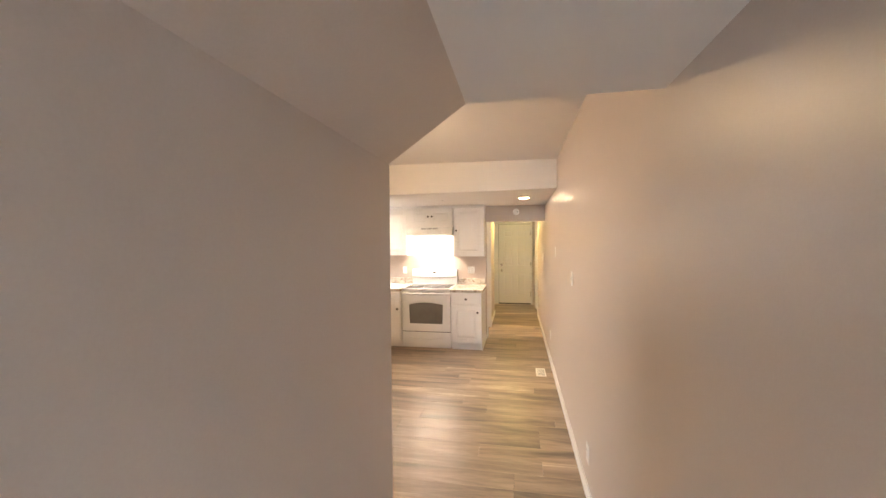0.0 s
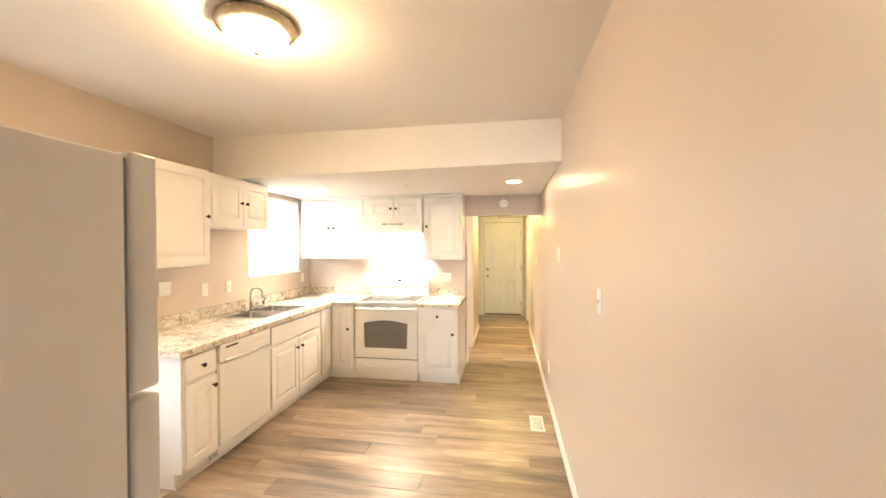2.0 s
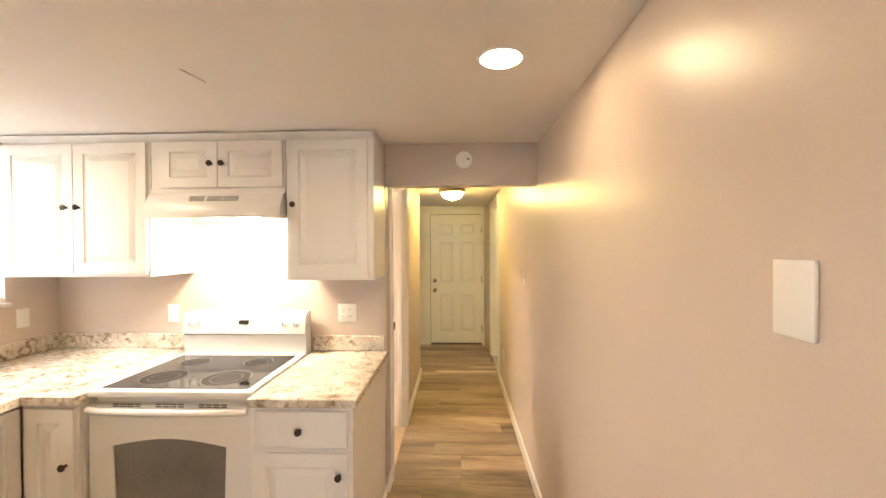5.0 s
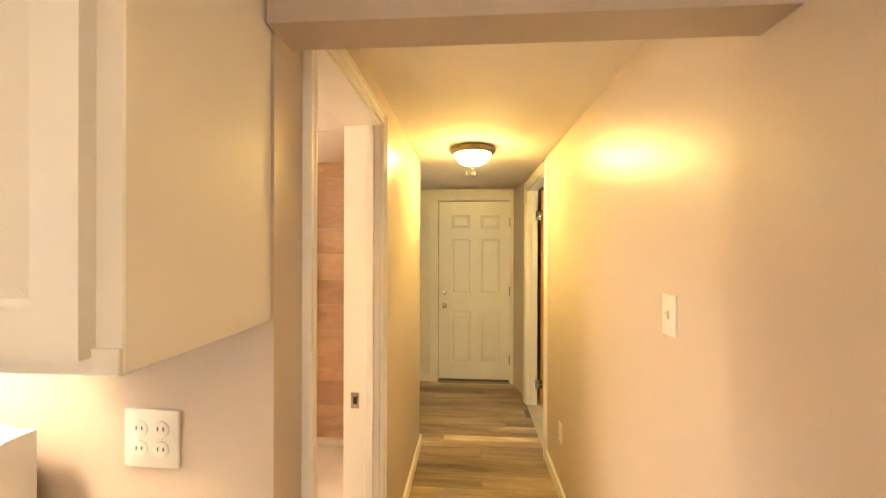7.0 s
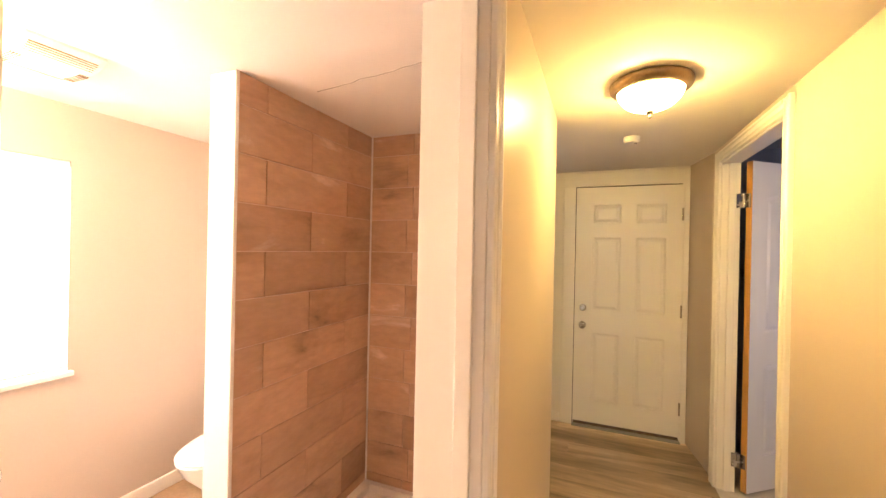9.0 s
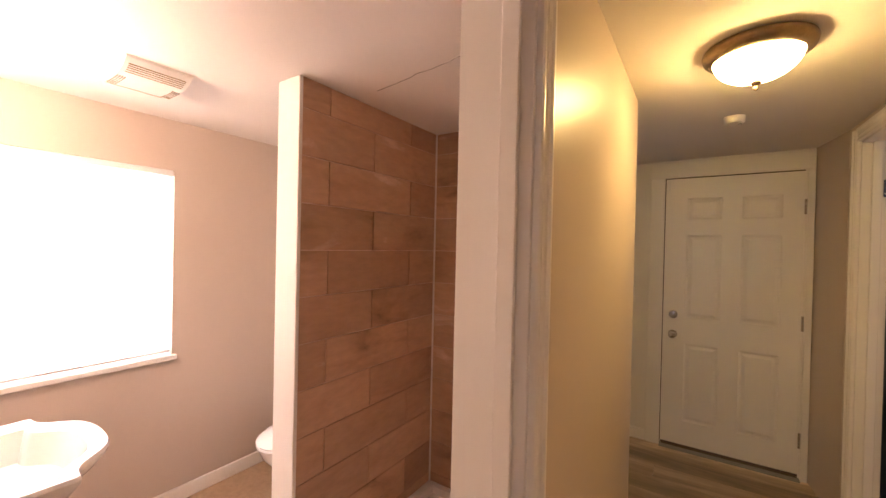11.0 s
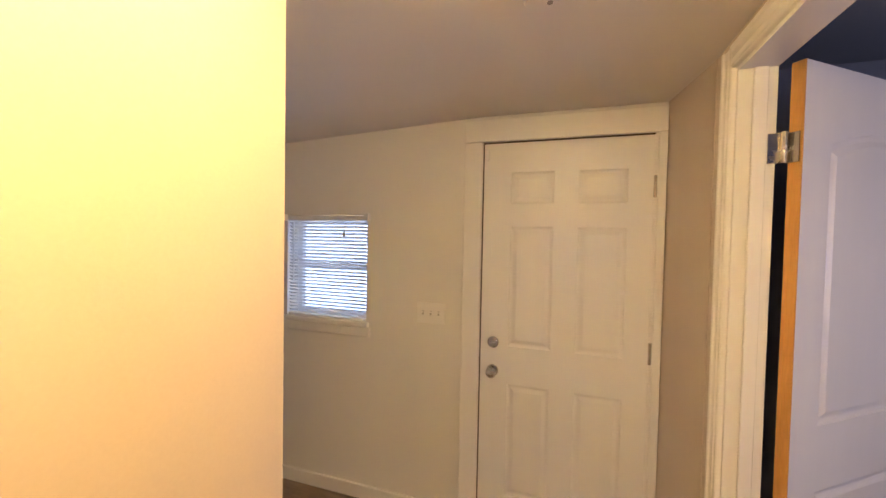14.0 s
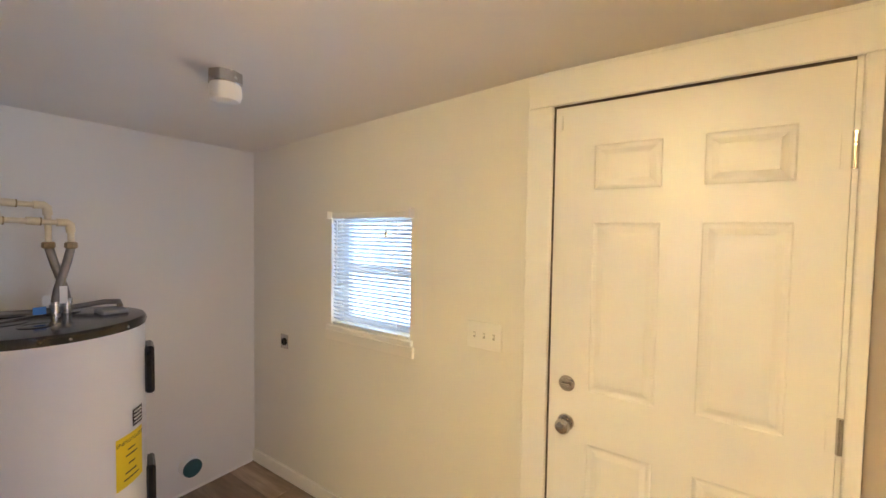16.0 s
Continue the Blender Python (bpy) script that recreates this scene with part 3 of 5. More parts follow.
for z in (0.19, 1.83):
    hinge = thing("door_hinge", pose(0.714, 9.602, z + 0.018), "satin nickel hinge between jamb and open door", "hinge", "bedroom door hinges")
    part("knuckle", tube(bmesh.new(), [(0, -0.004, -0.045), (0, -0.004, 0.045)], 0.007), NICKEL, hinge)
    part("jamb_leaf", boxed(-0.036, 0.0, 0.004, 0.008, -0.044, 0.044, bevel=0.001), NICKEL, hinge)
    part("door_leaf", boxed(-0.017, 0.017, -0.008, -0.0045, -0.044, 0.044, bevel=0.001), NICKEL, hinge, m=pose(0.026, 0.0, 0, 0, 0, -52))


# ---- windows with blinds ----
def window(name, label, origin, rz, w, h, deep, tilt=38, pitch=0.0235, drop=1.0, wand=True):
    """Local axes: x along the wall, y out of doors (0 at the room's face of the wall), z up from the opening's foot."""
    th = thing(name, pose(*origin, 0, 0, rz), label, "window")
    th["kind"] = "structure"
    f = 0.04
    fr = slab((0, w), (0, h), [(f, w - f, f, h / 2 - 0.018), (f, w - f, h / 2 + 0.018, h - f)], deep - 0.05, deep - 0.01, lambda u, v, y: (u, y, v))
    part("window_frame", fr, VINYL, th, "white vinyl double-hung sash")
    for z0, z1 in ((f, h / 2 - 0.018), (h / 2 + 0.018, h - f)):
        p = part("pane", boxed(f, w - f, deep - 0.033, deep - 0.028, z0, z1), PANE, th, "clear glass pane")
        p.visible_shadow = False
    part("window_sill", boxed(-0.02, w + 0.02, -0.022, deep - 0.05, -0.028, -0.001, bevel=0.004), TRIM, th, "white painted sill")
    part("headrail", boxed(0.006, w - 0.006, -0.004, 0.032, h - 0.034, h - 0.002, bevel=0.002), VINYL, th, "white blind headrail")
    slat = boxed(0.008, w - 0.008, -0.0125, 0.0125, -0.0006, 0.0006)
    me = mesh_of("slat", slat, SLAT, False)
    n = int((h * drop - 0.06) / pitch)
    for i in range(n):
        part("slat", me, None, th, m=pose(0, 0.014, h - 0.05 - i * pitch, tilt))
    part("bottom_rail", boxed(0.008, w - 0.008, 0.002, 0.026, h - 0.062 - n * pitch, h - 0.048 - n * pitch, bevel=0.002), VINYL, th)
    for u in (0.15, 0.85):
        part("ladder_cord", tube(bmesh.new(), [(u * w, -0.0005, h - 0.04), (u * w, -0.0005, h - 0.05 - n * pitch)], 0.0012, 5), VINYL, th)
    if wand:
        part("tilt_wand", tube(bmesh.new(), [(0.10 * w, -0.012, h - 0.04), (0.10 * w, -0.012, h * 0.35)], 0.004, 8), VINYL, th)
    return th


window("window_1", "tall bright window with white mini blinds in the dining end", (-2.57, 2.74, 0.65), 90, 0.92, 1.55, 0.15)
window("window_2", "bright window over the sink with white mini blinds", (-2.57, 5.28, 1.25), 90, 1.01, 0.90, 0.15, tilt=55, wand=False)
window("window_3", "bright bathroom window with closed white mini blinds", (-2.57, 6.85, 0.86), 90, 0.88, 1.04, 0.15, tilt=62)
utility_window = window("window_4", "small utility window with half-open white mini blinds", (-1.575, 10.215, 1.06), 0, 0.57, 0.63, 0.145, tilt=-40, pitch=0.021)
window("window_5", "front window with white mini blinds behind the passage", (0.50, -2.20, 0.75), 180, 0.65, 1.2, 0.15)
part("cord_tassel", lathe(bmesh.new(), [(0.004, 0), (0.009, 0.003), (0.006, 0.03), (0.002, 0.034)], 10, Matrix.Translation((0.42, -0.012, 0.50))), CPVC, utility_window, "cream cord tassel")
part("cord", tube(bmesh.new(), [(0.42, -0.012, 0.53), (0.42, -0.012, 0.60)], 0.0012, 5), VINYL, utility_window)
part("apron", boxed(-0.03, 0.60, -0.020, 0.0, -0.085, -0.029, bevel=0.003), DOOR_CREAM, utility_window, "cream wooden apron board, slightly scuffed")
part("corner_bracket", boxed(0.563, 0.592, -0.034, 0.0, 0.595, 0.642, bevel=0.002), DOOR_CREAM, utility_window)
part("corner_bracket", boxed(-0.022, 0.005, -0.034, 0.0, 0.595, 0.635, bevel=0.002), DOOR_CREAM, utility_window)


# ---- kitchen cabinets ----
KNOB_MESH = None


def cabinet_knob(parent, x, z, y=-0.02):
    global KNOB_MESH
    if KNOB_MESH is None:
        KNOB_MESH = mesh_of("knob", lathe(bmesh.new(), [(0.007, 0), (0.006, 0.012), (0.012, 0.017), (0.016, 0.021), (0.0155, 0.026), (0.009, 0.029)], 18, pose(0, 0, 0, 90)), BRONZE)
    return part("knob", KNOB_MESH, None, parent, "dark bronze round knob", pose(x, y, z))


def cab_door(parent, x0, x1, z0, z1, knob=None, frame_w=0.055):
    w, h = x1 - x0, z1 - z0
    bm = panelled(w, h, 0.02, [frame_w, w - frame_w], [frame_w, h - frame_w], [(1, 1)], RAISED)
    d = part("door", mesh_of("door", bm, CAB, crease=5), None, parent, m=pose(x0, -0.02, z0))
    if knob:
        cabinet_knob(d, knob[0] - x0, knob[1] - z0, 0.0)
    return d


def cab_drawer(parent, x0, x1, z0, z1, knob=True):
    d = part("drawer_front", boxed(x0, x1, -0.02, 0.0, z0, z1, bevel=0.004), CAB, parent)
    if knob:
        cabinet_knob(d, (x0 + x1) / 2, (z0 + z1) / 2)
    return d


def base_cabinet(m, label, w, d, doors, drawers=(), toe=0.10, top=0.868, group="base cabinets"):
    th = thing("base_cabinet", m, label, "cabinet", group)
    part("body", boxed(0, w, 0, d, toe, top, bevel=0.002), CAB, th)
    part("toe_kick", boxed(0, w, 0.06, d, 0.0, toe), CAB, th)
    for args in drawers:
        cab_drawer(th, *args)
    for args in doors:
        cab_door(th, *args)
    return th


def wall_cabinet(m, label, w, d, h, doors, crown=0.03, group="wall cabinets"):
    th = thing("wall_cabinet", m, label, "cabinet", group)
    part("body", boxed(0, w, 0, d, 0, h, bevel=0.002), CAB, th)
    part("bottom_rail", boxed(-0.0, w, -0.006, 0.0, 0, 0.03, bevel=0.001), CAB, th)
    if crown:
        part("crown_moulding", prism(bmesh.new(), [(0.0, h - crown), (-0.030, h), (-0.030, h + 0.008), (0.0, h + 0.008)], 0.0, w, "x"), CAB, th)
    for args in doors:
        cab_door(th, *args)
    return th


FRONT_Y, LEFT_X, BACK_D, LEFT_D = 5.775, -1.875, 0.76, 0.685
# range wall, below
base_cabinet(pose(-0.812, FRONT_Y, 0), "white base cabinet with drawer and raised-panel door beside the range", 0.455, BACK_D,
             [(0.02, 0.435, 0.125, 0.665, (0.40, 0.575))], [(0.02, 0.435, 0.69, 0.85)])
part("end_shoe", boxed(0.456, 0.468, 0.0, BACK_D, 0, 0.06, bevel=0.003), TRIM, bpy.data.objects["base_cabinet"])
base_cabinet(pose(-1.87, FRONT_Y, 0), "narrow white base cabinet in the corner beside the range", 0.275, BACK_D,
             [(0.035, 0.262, 0.125, 0.85, (0.228, 0.60), 0.06)])
# sink wall, below (local x runs along +y)
base_cabinet(pose(LEFT_X, 3.66, 0, 0, 0, 90), "white end base cabinet with drawer over raised-panel door", 0.30, LEFT_D,
             [(0.02, 0.285, 0.125, 0.665, (0.25, 0.60))], [(0.02, 0.285, 0.69, 0.85)])
base_cabinet(pose(LEFT_X, 4.575, 0, 0, 0, 90), "white sink base cabinet with false front and two doors", 0.935, LEFT_D,
             [(0.025, 0.463, 0.125, 0.665, (0.425, 0.575)), (0.472, 0.91, 0.125, 0.665, (0.51, 0.575))], [(0.025, 0.91, 0.69, 0.85, False)], top=0.70)
sink_base = bpy.data.objects["base_cabinet.003"]
part("front_rail", boxed(0, 0.935, 0, 0.02, 0.70, 0.868), CAB, sink_base)
part("side_panel", boxed(0, 0.018, 0.02, LEFT_D, 0.70, 0.868), CAB, sink_base)
part("side_panel", boxed(0.917, 0.935, 0.02, LEFT_D, 0.70, 0.868), CAB, sink_base)
base_cabinet(pose(LEFT_X, 5.512, 0, 0, 0, 90), "narrow white blind corner cabinet with one door", 0.255, LEFT_D, [(0.02, 0.245, 0.125, 0.85, None, 0.05)])
part("toe_filler", boxed(0.255, 0.325, 0.06, 0.10, 0, 0.10), CAB, bpy.data.objects["base_cabinet.004"])
part("toe_filler", boxed(-0.068, 0.0, 0.06, 0.10, 0, 0.10), CAB, bpy.data.objects["base_cabinet.001"])
part("shoe_moulding", boxed(-2.4, 0.0, -0.0, 0.012, 0.0, 0.02), TRIM, thing("trim", pose(LEFT_X - 0.048, 6.06, 0, 0, 0, 90), "white shoe moulding along the toe kick", "trim"))
bpy.data.objects["trim.001"]["kind"] = "structure"

# range wall, above
wall_cabinet(pose(-2.475, 6.21, 1.405), "white double-door wall cabinet in the corner by the window", 0.865, 0.37, 0.785,
             [(0.012, 0.428, 0.02, 0.745, (0.395, 0.39)), (0.434, 0.85, 0.02, 0.745, (0.467, 0.39))])
wall_cabinet(pose(-1.607, 6.21, 1.865), "small white two-door wall cabinet over the range hood", 0.765, 0.34, 0.325,
             [(0.062, 0.388, 0.035, 0.290, (0.358, 0.165)), (0.394, 0.754, 0.035, 0.290, (0.424, 0.165))])
wall_cabinet(pose(-0.839, 6.21, 1.385), "tall white one-door wall cabinet at the hallway", 0.488, 0.321, 0.805,
             [(0.020, 0.455, 0.02, 0.770, (0.050, 0.415))])
part("side_crown", boxed(-0.3585, -0.342, 6.18, 6.50, 2.17, 2.204, bevel=0.003), CAB, thing("trim", Matrix(), "white crown strip at the cabinet end", "trim"))
bpy.data.objects["trim.002"]["kind"] = "structure"
# sink wall, above
wall_cabinet(pose(-2.255, 3.70, 1.415, 0, 0, 90), "tall cream-white one-door wall cabinet", 0.655, 0.315, 0.785,
             [(0.02, 0.640, 0.02, 0.765, (0.605, 0.40))], crown=0)
wall_cabinet(pose(-2.255, 4.357, 1.735, 0, 0, 90), "short cream-white two-door wall cabinet beside the sink window", 0.795, 0.315, 0.455,
             [(0.02, 0.395, 0.03, 0.425, (0.36, 0.23)), (0.40, 0.775, 0.03, 0.425, (0.435, 0.23))], crown=0)

# ---- worktops ----
bm = slab((-2.57, -1.845, -1.592), (3.63, 5.745, 6.568), [(-2.47, -2.00, 4.70, 5.42), (-1.845, -1.592, 3.63, 5.745)], 0.87, 0.908)
top = thing("worktop", Matrix(), "speckled beige granite-look laminate worktop with sink cut-out", "worktop")
part("slab", bm, GRANITE, top)
part("front_edge", boxed(-1.8455, -1.838, 3.63, 5.745, 0.866, 0.909, bevel=0.003), GRANITE, top)
part("backsplash", boxed(-2.57, -2.548, 3.63, 6.575, 0.909, 1.005, bevel=0.004), GRANITE, top)
part("backsplash", boxed(-0.487, 0.483, -0.022, 0.0, 0.909, 1.005, bevel=0.004), GRANITE, top, m=pose(-2.083, 6.583, 0, 0, 0, -1.8))
top2 = thing("worktop", Matrix(), "short granite-look laminate worktop beside the range", "worktop")
part("slab", boxed(-0.817, -0.335, 5.745, 6.53, 0.87, 0.908, bevel=0.004), GRANITE, top2)
part("backsplash", boxed(-0.23, 0.23, -0.022, 0.0, 0.909, 1.005, bevel=0.004), GRANITE, top2, m=pose(-0.583, 6.536, 0, 0, 0, -1.8))

# ---- range ----
rng = thing("range", pose(-1.588, 5.835, 0), "white freestanding electric range with black glass cooktop", "range")
W = 0.764
part("body", boxed(0.002, W - 0.002, 0.012, 0.68, 0.012, 0.885, bevel=0.003), ENAMEL, rng)
for x in (0.04, W - 0.04):
    part("foot", lathe(bmesh.new(), [(0.02, 0), (0.018, 0.012)], 12, Matrix.Translation((x, 0.06, 0))), BLACK, rng)
# oven door with an arched window
bm = bmesh.new()
x0, x1, z0, z1 = 0.004, W - 0.004, 0.258, 0.852
wx0, wx1, wz0, wz1 = 0.115, 0.645, 0.375, 0.665
outer = [(x0, z0), (x1, z0)] + [(x1 + (x0 - x1) * k / 10, z1) for k in range(11)]
inner = [(wx0 + 0.01, wz0), (wx1 - 0.01, wz0)] + [(wx1 + (wx0 - wx1) * k / 10, wz1 + 0.035 * math.sin(math.pi * k / 10)) for k in range(11)]
ov = [bm.verts.new((x, -0.030, z)) for x, z in outer]
iv = [bm.verts.new((x, -0.030, z)) for x, z in inner]
iw = [bm.verts.new((x, -0.022, z)) for x, z in inner]
ob_ = [bm.verts.new((x, 0.010, z)) for x, z in outer]
n = len(ov)
for i in range(n):
    j = (i + 1) % n
    bm.faces.new((ov[i], ov[j], iv[j], iv[i]))
    bm.faces.new((iv[i], iv[j], iw[j], iw[i]))
    bm.faces.new((ov[j], ov[i], ob_[i], ob_[j]))
bm.faces.new(ob_[::-1])
bmesh.ops.recalc_face_normals(bm, faces=bm.faces)
oven = part("oven_door", bm, ENAMEL, rng)
bm = bmesh.new()
bm.faces.new([bm.verts.new((x, -0.0225, z)) for x, z in inner])
part("oven_window", bm, OVEN_GLASS, oven, "glass oven window with arched top, greyed for its reflection")
bm = bmesh.new()
hx = [0.0 + W * k / 12 for k in range(13)]
tube(bm, [(min(max(x, 0.015), W - 0.015), -0.045 - 0.028 * math.sin(math.pi * k / 12) ** 0.5, 0.835) for k, x in enumerate(hx)], 0.0155, 12)
part("handle", bm, ENAMEL, oven, "bowed white door handle")
for a in (0.12, 0.32, 0.52):
    bm = bmesh.new()
    for r in range(2):
        for k in range(4):
            box(bm, a + k * 0.034, a + k * 0.034 + 0.028, -0.0312, -0.0295, 0.862 + r * 0.010 - 0.018, 0.862 + r * 0.010 - 0.013)
    part("vent_slots", bm, DARK, oven)
drw = part("storage_drawer", boxed(0.004, W - 0.004, -0.028, 0.010, 0.010, 0.245, bevel=0.006, segs=2), ENAMEL, rng)
bm = bmesh.new()
pts = [(0.12 + 0.52 * k / 12, -0.0285, 0.165 - 0.018 * math.sin(math.pi * k / 12)) for k in range(13)]
tube(bm, pts, 0.009, 8)
part("finger_pull", bm, ENAMEL, drw, "curved moulded finger pull")
# near-black strip painted in for the shade between drawer and oven door
part("gap_strip", boxed(0.006, W - 0.006, -0.012, 0.012, 0.246, 0.2575), DARK, rng)
part("cooktop_frame", boxed(-0.002, W + 0.002, -0.035, 0.60, 0.885, 0.917, bevel=0.007, segs=2), ENAMEL, rng)
gl = part("glass_top", boxed(0.035, W - 0.035, -0.0, 0.535, 0.917, 0.920, bevel=0.001), BLACK_GLASS, rng, "black ceramic glass cooktop")
for bx, by, br in ((0.22, 0.15, 0.105), (0.545, 0.14, 0.115), (0.205, 0.405, 0.075), (0.57, 0.405, 0.078)):
    zone = part("burner_zone", lathe(bmesh.new(), [(br - 0.006, 0.9190), (br - 0.006, 0.9202)], 40, Matrix.Translation((bx, by, 0))), BURNER, gl, "matt black burner zone")
    bm = bmesh.new()
    for r0, r1 in ((br - 0.004, br), (br * 0.62, br * 0.62 + 0.003)):
        ra = [bm.verts.new((bx + r0 * math.cos(k * math.pi / 20), by + r0 * math.sin(k * math.pi / 20), 0.9206)) for k in range(40)]
        rb = [bm.verts.new((bx + r1 * math.cos(k * math.pi / 20), by + r1 * math.sin(k * math.pi / 20), 0.9206)) for k in range(40)]
        for k in range(40):
            bm.faces.new((ra[k], rb[k], rb[(k + 1) % 40], ra[(k + 1) % 40]))
    part("burner_ring", bm, RING, zone)
bm = prism(bmesh.new(), [(0.60, 0.905), (0.68, 0.905), (0.68, 1.165), (0.625, 1.165), (0.598, 1.145), (0.583, 1.04), (0.592, 1.03), (0.60, 1.028)], 0.0, W, "x")
for v in bm.verts:
    if v.co.z > 1.1:
        v.co.z += 0.022 * math.sin(math.pi * v.co.x / W) if 0 < v.co.x < W else 0
guard = part("backguard", bm, ENAMEL, rng, "white control backguard with rounded top")
part("crest", prism(bmesh.new(), [(W * k / 12, 1.160 + 0.026 * math.sin(math.pi * k / 12) ** 0.7) for k in range(13)], 0.627, 0.679, "y"), ENAMEL, guard)
lean = pose(0, 0, 0, 90 - 8)
for x in (0.055, 0.115, 0.635, 0.705):
    k = part("control_knob", lathe(bmesh.new(), [(0.020, 0), (0.019, 0.010), (0.014, 0.013), (0.013, 0.024), (0.008, 0.026)], 20, Matrix.Translation((x, 0.590, 1.098)) @ lean), ENAMEL, guard)
    part("grip_ridge", boxed(x - 0.003, x + 0.003, 0.561, 0.568, 1.092, 1.118), GASKET, k)
part("clock_display", boxed(0.355, 0.412, 0.578, 0.592, 1.098, 1.122), BLACK, guard, "black clock display")
for k in range(6):
    part("touch_button", boxed(0.20 + k * 0.024, 0.212 + k * 0.024, 0.584, 0.592, 1.100, 1.106), PAPER, guard)

# ---- range hood ----
hood = thing("range_hood", pose(-1.602, 6.145, 1.728), "white under-cabinet range hood with its lamp on", "range hood")
bm = prism(bmesh.new(), [(0.0, 0.0), (0.0, 0.052), (0.042, 0.136), (0.39, 0.136), (0.39, 0.0), (0.38, 0.0), (0.38, 0.03), (0.012, 0.03), (0.012, 0.0)], 0.0, 0.755, "x")
part("shell", bm, ENAMEL, hood)
part("side_lip", boxed(0.0, 0.012, 0.012, 0.38, 0.0, 0.029), ENAMEL, hood)
part("side_lip", boxed(0.743, 0.755, 0.012, 0.38, 0.0, 0.029), ENAMEL, hood)
for a in (0.24, 0.34, 0.43):
    bm = bmesh.new()
    for r in range(4):
        m4 = Matrix.Translation((a, 0.0215, 0.095)) @ pose(0, 0, 0, -26.6)
        b2 = boxed(0, 0.085, -0.002, 0.001, r * 0.008, r * 0.008 + 0.004)
        b2.transform(m4)
        me_tmp = bpy.data.meshes.new("tmp")
        b2.to_mesh(me_tmp)
        b2.free()
        bm.from_mesh(me_tmp)
        bpy.data.meshes.remove(me_tmp)
    part("louvre", bm, GASKET, hood)
part("lamp_lens", boxed(0.22, 0.54, 0.09, 0.22, 0.012, 0.0295, bevel=0.004), HOODLENS, hood, "glowing hood lamp lens")
part("grease_filter", boxed(0.16, 0.60, 0.24, 0.36, 0.018, 0.0295, bevel=0.003), STEEL, hood)
part("switch", boxed(0.60, 0.625, -0.004, 0.0, 0.02, 0.034, bevel=0.001), PLASTIC, hood)
part("switch", boxed(0.65, 0.675, -0.004, 0.0, 0.02, 0.034, bevel=0.001), PLASTIC, hood)

# ---- dishwasher ----
dw = thing("dishwasher", pose(LEFT_X, 3.965, 0, 0, 0, 90), "white built-in dishwasher with pocket handle", "dishwasher")
part("tub", boxed(0.006, 0.600, 0.0, 0.60, 0.06, 0.866), ENAMEL, dw)
part("door_panel", boxed(0.008, 0.598, -0.024, 0.0, 0.13, 0.715, bevel=0.004), ENAMEL, dw)
ctl = part("control_strip", boxed(0.008, 0.598, -0.030, 0.0, 0.735, 0.862, bevel=0.006, segs=2), ENAMEL, dw)
bm = bmesh.new()
tube(bm, [(0.05 + 0.5 * k / 12, -0.029, 0.738 - 0.012 * math.sin(math.pi * k / 12)) for k in range(13)], 0.010, 8)
part("pocket_handle", bm, ENAMEL, ctl, "curved pocket handle lip")
part("vent_slot", boxed(0.06, 0.19, -0.0315, -0.029, 0.825, 0.838), DARK, ctl)
for k in range(5):
    part("button", boxed(0.40 + k * 0.028, 0.42 + k * 0.028, -0.0315, -0.029, 0.80, 0.812), PAPER, ctl)
part("toe_panel", boxed(0.0, 0.610, 0.055, 0.06, 0.0, 0.125), ENAMEL, dw, "white toe panel")
# near-black slips stand in for the shade down the dishwasher's sides
part("side_gap", boxed(0.0, 0.006, 0.004, 0.3, 0.126, 0.866), DARK, dw)
part("side_gap", boxed(0.600, 0.610, 0.004, 0.3, 0.126, 0.866), DARK, dw)

# ---- sink and tap ----
sink = thing("kitchen_sink", pose(-2.49, 4.68, 0.908), "double-bowl brushed steel sink set into the worktop", "sink")
SW, SL = 0.51, 0.76
bowls = [(0.10, 0.475, 0.03, 0.365), (0.10, 0.475, 0.395, 0.73)]
part("rim", slab((0, SW), (0, SL), bowls, 0.0, 0.005), STEEL, sink)
for a, b, c, d in bowls:
    bm = bmesh.new()
    i = 0.02
    t = [bm.verts.new(p) for p in ((a, c, 0.004), (b, c, 0.004), (b, d, 0.004), (a, d, 0.004))]
    u = [bm.verts.new(p) for p in ((a + i, c + i, -0.165), (b - i, c + i, -0.165), (b - i, d - i, -0.165), (a + i, d - i, -0.165))]
    for k in range(4):
        bm.faces.new((t[k], u[k], u[(k + 1) % 4], t[(k + 1) % 4]))
    bm.faces.new(u)
    bmesh.ops.bevel(bm, geom=[e for e in bm.edges if not e.is_boundary], offset=0.03, segments=4, affect="EDGES", profile=0.5)
    bowl = part("bowl", bm, STEEL, sink)
    part("strainer", lathe(bmesh.new(), [(0.042, 0), (0.042, 0.004), (0.03, 0.003), (0.028, 0.001)], 20, Matrix.Translation(((a + b) / 2, (c + d) / 2, -0.165))), CHROME, bowl)
tap = thing("kitchen_tap", pose(-2.44, 5.12, 0.913), "chrome gooseneck kitchen tap with two lever handles", "tap")
part("deck_plate", boxed(-0.028, 0.028, -0.13, 0.13, 0, 0.014, bevel=0.006, segs=2), CHROME, tap)
goose = [(0.0, 0.0, 0.01), (0.0, 0.0, 0.168)] + [(0.055 - 0.055 * math.cos(radians(a)), 0, 0.168 + 0.055 * math.sin(radians(a))) for a in range(15, 181, 15)] + [(0.11, 0, 0.11)]
part("spout", tube(bmesh.new(), [Matrix.Rotation(radians(32), 3, "Z") @ Vector(p) for p in goose], 0.0105, 12), CHROME, tap)
